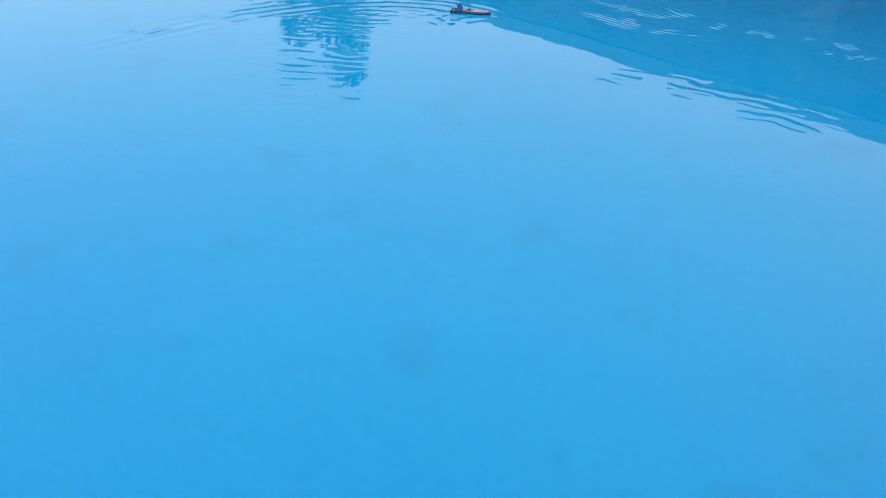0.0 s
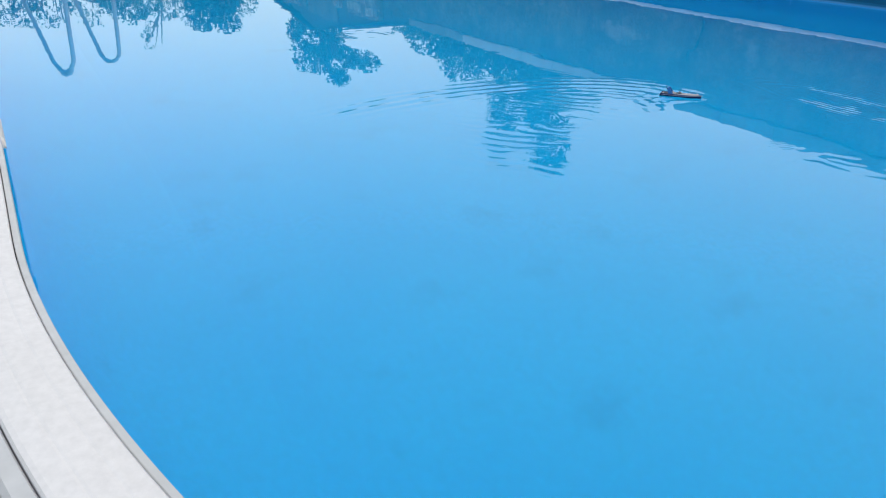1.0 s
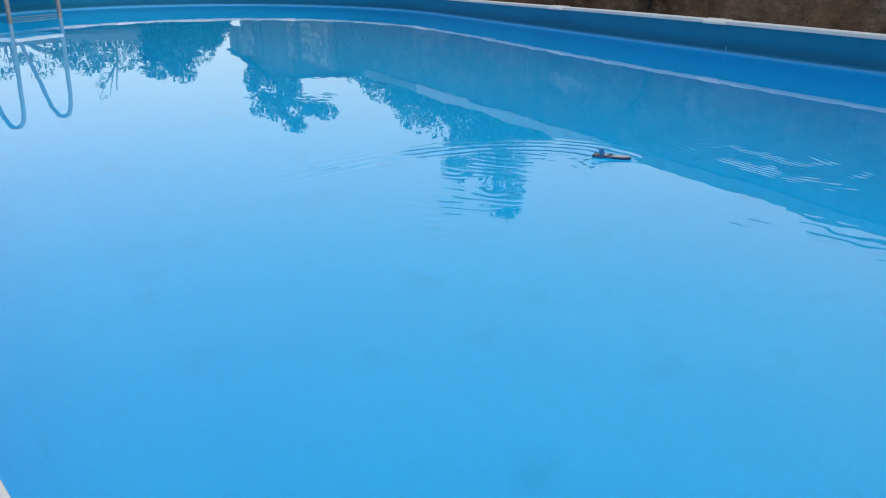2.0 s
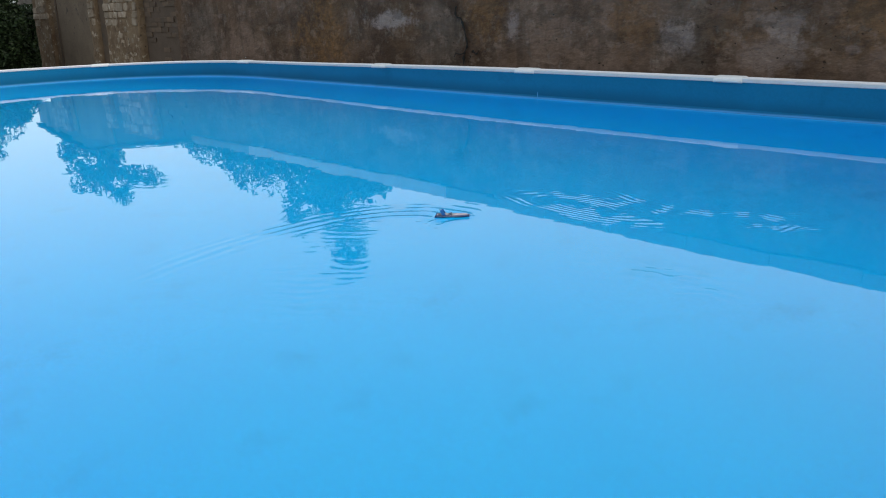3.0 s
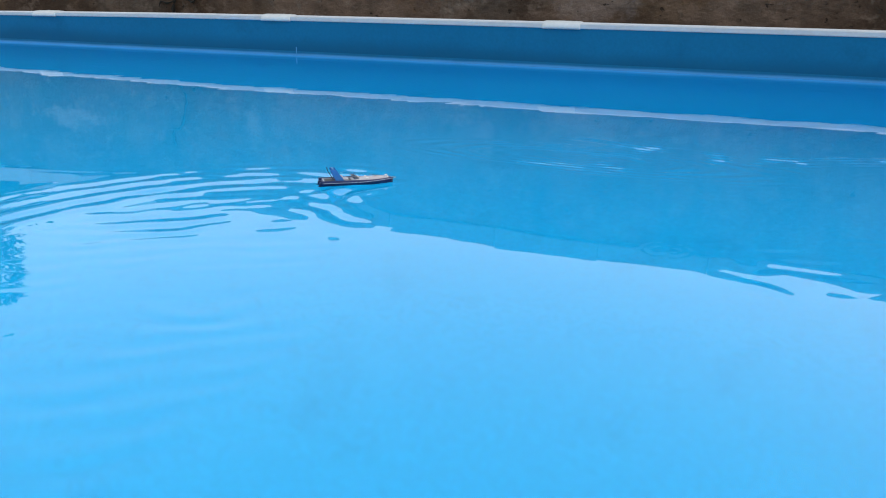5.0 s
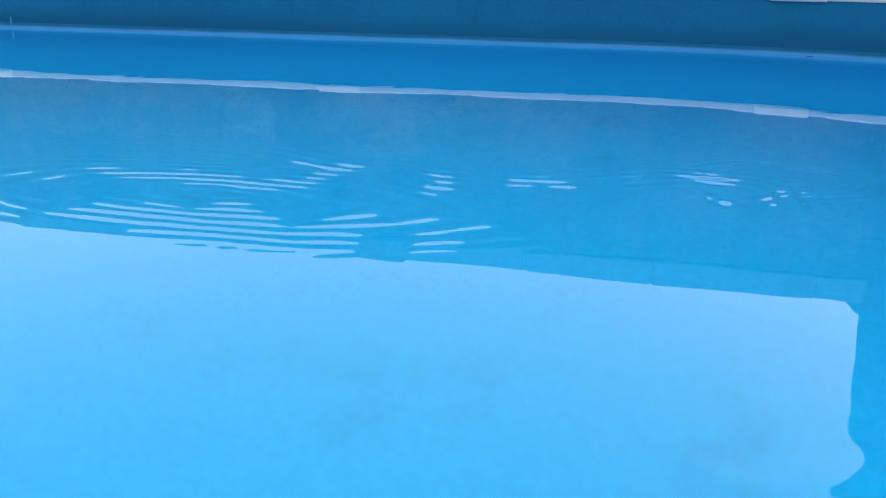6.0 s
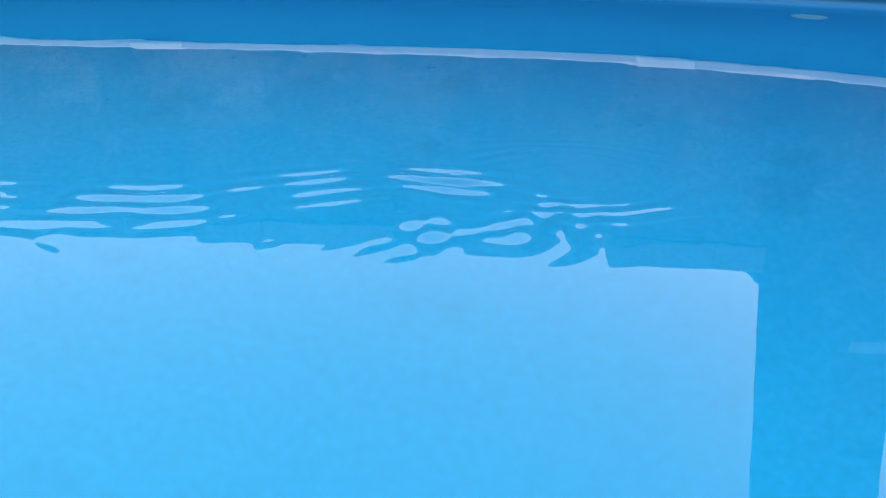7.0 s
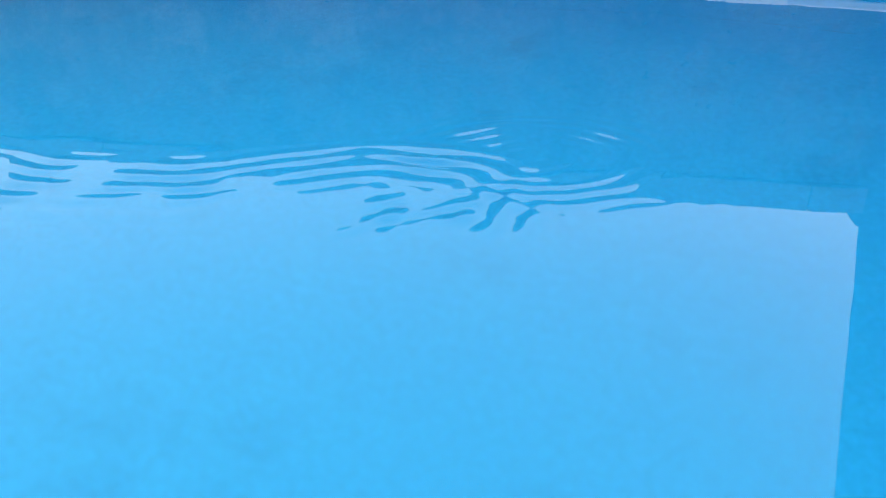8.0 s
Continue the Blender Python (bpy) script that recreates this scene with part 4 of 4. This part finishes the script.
# ---- the ladder ----
def build_ladder():
    ladder = thing("pool_ladder", (0, 0, 0), "grey tubular pool ladder with a white platform over the rail", "ladder")
    at = Vector((-3.694 + 2.75 * math.cos(radians(219.5)), -0.121 + 2.75 * math.sin(radians(219.5)), 0))
    ang = radians(219.5)
    out, along = Vector((math.cos(ang), math.sin(ang), 0)), Vector((-math.sin(ang), math.cos(ang), 0))
    P = lambda u, v, z: Vector((at.x, at.y, 0)) + out * u + along * v + Vector((0, 0, z))
    for v in (-0.37, 0.37):
        line = smooth_line([P(-0.21, v, 0.05), P(-0.21, v, 0.6), P(-0.21, v, 1.25), P(-0.19, v, 1.80), P(-0.18, v, 2.10), P(-0.15, v, 2.25), P(-0.06, v, 2.335), P(0.05, v, 2.335), P(0.14, v, 2.25), P(0.20, v, 2.12), P(0.34, v, 1.80), P(0.54, v, 1.36), P(1.16, v, 0.0)], 6)
        part("side_rail", tube(line, 0.026, 10), M_TUBE, ladder, "", True)
    for u, z in ((-0.21, 0.20), (-0.21, 0.48), (-0.21, 0.76), (0.795, 0.80), (0.92, 0.53), (1.04, 0.26)):
        bm = bmesh.new()
        c = [P(u - 0.05, -0.37, z - 0.012), P(u + 0.05, -0.37, z - 0.012), P(u + 0.05, 0.37, z - 0.012), P(u - 0.05, 0.37, z - 0.012)]
        lo = [bm.verts.new(p) for p in c]
        hi = [bm.verts.new(p + Vector((0, 0, 0.024))) for p in c]
        bm.faces.new(lo), bm.faces.new(hi)
        for k in range(4):
            bm.faces.new((lo[k], lo[(k + 1) % 4], hi[(k + 1) % 4], hi[k]))
        part("step", bm, M_PLATE, ladder)
    bm = bmesh.new()
    c = [P(-0.24, -0.36, 1.304), P(0.40, -0.36, 1.304), P(0.40, 0.36, 1.304), P(-0.24, 0.36, 1.304)]
    lo = [bm.verts.new(p) for p in c]
    hi = [bm.verts.new(p + Vector((0, 0, 0.05))) for p in c]
    bm.faces.new(lo), bm.faces.new(hi)
    for k in range(4):
        bm.faces.new((lo[k], lo[(k + 1) % 4], hi[(k + 1) % 4], hi[k]))
    bmesh.ops.bevel(bm, geom=list(bm.edges), offset=0.008, segments=2, affect="EDGES")
    part("platform", bm, M_PLATE, ladder, "white moulded platform")


build_ladder()


# ---- the toy boat ----
LENGTH, BEAM = 0.25, 0.043


def half_beam(u):
    """Half the boat's breadth, u from 0 at the stern to 1 at the bow."""
    return BEAM * (0.93 + 0.07 * min(1, u / 0.3)) if u < 0.42 else BEAM * max(0.0, 1 - ((u - 0.42) / 0.58) ** 2.1) ** 0.95


def loft(sections):
    bm = bmesh.new()
    rows = [[bm.verts.new(p) for p in s] for s in sections]
    for a, b in zip(rows, rows[1:]):
        for k in range(len(a) - 1):
            bm.faces.new((a[k], a[k + 1], b[k + 1], b[k]))
    for r in (rows[0], rows[-1]):
        if len({tuple(round(c, 6) for c in v.co) for v in r}) > 2:
            bm.faces.new(r)
    bmesh.ops.remove_doubles(bm, verts=bm.verts, dist=1e-5)
    return bm


def build_boat():
    boat = thing("toy_boat", (*BOAT, WATER_Z - 0.0005), "navy blue toy speedboat with beige deck and blue roll bar", "toy boat", turn=HEAD)
    boat.scale = (0.57, 0.45, 0.44)
    us = [i / 30 for i in range(31)]
    X = lambda u: (u - 0.5) * LENGTH
    rise = lambda u: 0.006 * max(0, (u - 0.35) / 0.65) ** 2
    hull = part("hull", loft([[(X(u), 0, -0.018 + 2.0 * rise(u)), (X(u), half_beam(u) * 0.62, -0.010 + 1.6 * rise(u)), (X(u), half_beam(u) * 0.88, 0.004 + rise(u)), (X(u), half_beam(u) * 0.92, 0.018 + rise(u)),
         (X(u), 0, 0.0185 + rise(u)), (X(u), -half_beam(u) * 0.92, 0.018 + rise(u)), (X(u), -half_beam(u) * 0.88, 0.004 + rise(u)), (X(u), -half_beam(u) * 0.62, -0.010 + 1.6 * rise(u)), (X(u), 0, -0.018 + 2.0 * rise(u))] for u in us]), M_NAVY, boat, "", True)
    side = [(X(u), half_beam(u), 0.0155 + rise(u)) for u in us if u < 0.995]
    collar = side + [(X(0.998), 0, 0.0155 + rise(1))] + [(x, -y, z) for x, y, z in reversed(side)]
    ring = [(X(-0.03), half_beam(0), 0.0155)] + collar + [(X(-0.03), -half_beam(0), 0.0155)]
    slim = [0.0112 * (1 - 0.74 * max(0.0, (q[0] - X(0.45)) / (X(1.0) - X(0.45)))) for q in ring]  # slimmer towards the bow
    part("collar", tube(ring, slim, 10), M_NAVY, boat, "dark navy rubber collar", True)
    stripe = [(x * 1.0, y * 1.0 + (0.0110 if y > 0 else -0.0110 if y < 0 else 0), z + 0.002) for x, y, z in collar]
    stripe = [(x + (0.0110 if abs(y) < 0.02 and x > 0 else 0), y, z) for x, y, z in stripe]
    part("stripe", tube(stripe, 0.0012, 5), M_STRIPE, boat, "thin pale stripe round the collar")
    # deck with the open cockpit behind it
    crown = lambda u: 0.004 * math.sin(math.pi * min(1, (1 - u) / 0.5))
    deck = [[(X(u), side_ * half_beam(u) * k, 0.0205 + lift + rise(u) + (crown(u) if lift else 0)) for side_, k, lift in ((-1, 0.82, 0), (-1, 0.72, 0.0035), (-1, 0.40, 0.005), (1, 0.0, 0.006), (1, 0.40, 0.005), (1, 0.72, 0.0035), (1, 0.82, 0))] for u in us if 0.4 <= u < 0.96]
    part("deck", loft(deck), M_DECK, boat, "matt beige-grey deck", True)
    for y in (-1, 1):
        part("side_deck", box(X(0.02), X(0.42), y * 0.029 - 0.0026, y * 0.029 + 0.0026, 0.017, 0.0235, 0.0012), M_DECK, boat)
    part("transom", box(X(0.008), X(0.030), -0.0315, 0.0315, 0.014, 0.0242, 0.002), M_DECK, boat)
    part("cockpit", box(X(0.036), X(0.40), -0.0262, 0.0262, 0.0175, 0.0232), M_DARK, boat, "black open cockpit")
    for y in (-0.013, 0.013):
        seat = part("seat", box(X(0.28), X(0.36), y - 0.009, y + 0.009, 0.021, 0.029, 0.002), M_DECK, boat, "beige moulded seat")
        part("backrest", box(X(0.265), X(0.285), y - 0.009, y + 0.009, 0.029, 0.040, 0.002), M_DECK, seat)
    # windscreen
    bm = bmesh.new()
    rows = []
    for k in range(9):
        a = math.pi * (k / 8 - 0.5)
        rows.append([bm.verts.new((X(0.43) + 0.024 * math.cos(a), 0.028 * math.sin(a), 0.027)), bm.verts.new((X(0.40) + 0.016 * math.cos(a), 0.025 * math.sin(a), 0.041))])
    for a, b in zip(rows, rows[1:]):
        bm.faces.new((a[0], a[1], b[1], b[0]))
    bmesh.ops.solidify(bm, geom=bm.faces, thickness=0.0012)
    part("windscreen", bm, M_STRIPE, boat, "low pale wraparound windscreen", True)
    # roll bar: two raked legs and a crossbar
    for y in (-0.031, 0.031):
        bm = bmesh.new()
        ring = []
        for x, z, w in ((X(0.24), 0.022, 0.015), (X(0.19), 0.048, 0.012), (X(0.15), 0.072, 0.010)):
            ring.append([bm.verts.new((x + dx, y * (1 - 0.12 * (z - 0.022) / 0.050) + dy, z)) for dx, dy in ((-w, -0.0018), (w, -0.0018), (w, 0.0018), (-w, 0.0018))])
        for a, b in zip(ring, ring[1:]):
            for k in range(4):
                bm.faces.new((a[k], a[(k + 1) % 4], b[(k + 1) % 4], b[k]))
        bm.faces.new(ring[0]), bm.faces.new(ring[-1])
        part("roll_bar_leg", bm, M_BLUE, boat, "blue raked roll bar leg")
    part("roll_bar_top", tube([(X(0.15), -0.0270, 0.071), (X(0.145), 0, 0.074), (X(0.15), 0.0270, 0.071)], 0.0038, 6), M_BLUE, boat, "blue crossbar")
    part("aerial", tube([(X(0.16), 0.020, 0.022), (X(0.10), 0.021, 0.055), (X(0.07), 0.021, 0.078)], 0.0013, 6), M_DARK, boat, "black aerial")
    for y in (-0.022, 0.022):
        pod = part("outboard", box(X(-0.05), X(0.0), y - 0.008, y + 0.008, -0.006, 0.016, 0.003), M_NAVY, boat)
        part("propeller", tube([(X(-0.05), y, -0.002), (X(-0.065), y, -0.002)], 0.005, 6), M_DARK, pod)
    # pale hatches and a blue emblem on the deck
    for u, y, w, d in ((0.90, 0, 0.009, 0.004), (0.62, 0.024, 0.008, 0.005), (0.62, -0.024, 0.008, 0.005), (0.50, 0.0, 0.003, 0.016)):
        z = 0.0275 + rise(u) + (0.0055 if abs(y) < 0.01 else 0.001)
        part("hatch", box(X(u) - w / 2, X(u) + w / 2, y - d, y + d, z - 0.003, z + 0.001, 0.0008), M_WHITE, boat, "small white deck hatch")
    bm = bmesh.new()
    z = 0.0345 + rise(0.74)
    for sgn in (-1, 1):
        bm.faces.new([bm.verts.new((X(0.74) + dx, sgn * dy, z)) for dx, dy in ((0.0, 0.002), (0.006, 0.005), (0.004, 0.013), (-0.002, 0.010), (-0.006, 0.003))])
    bmesh.ops.solidify(bm, geom=bm.faces, thickness=0.0008)
    part("emblem", bm, M_BLUE, boat, "plain blue emblem")


build_boat()


# ---- a leaf afloat at the water's edge ----
def build_leaf():
    at = oval(LEAF_S, 0, -0.045)
    leaf = thing("floating_leaf", (at.x, at.y, WATER_Z), "small dark brown leaf afloat at the water's edge", "leaf", turn=20)
    bm = bmesh.new()
    ring = [bm.verts.new((0.016 * math.cos(a) * (1 + 0.15 * math.cos(3 * a)), 0.008 * math.sin(a), 0.003 + 0.003 * math.cos(2 * a))) for a in [k * math.pi / 8 for k in range(16)]]
    mid = bm.verts.new((0, 0, 0.001))
    for k in range(16):
        bm.faces.new((ring[k], ring[(k + 1) % 16], mid))
    bmesh.ops.solidify(bm, geom=bm.faces, thickness=0.0008)
    part("blade", bm, M_BARK, leaf, "", True)
    part("stalk", tube([(-0.014, 0, 0.004), (-0.022, 0.002, 0.006), (-0.028, 0.005, 0.008)], 0.0008, 6), M_BARK, leaf)


LEAF_S = 4.58
build_leaf()
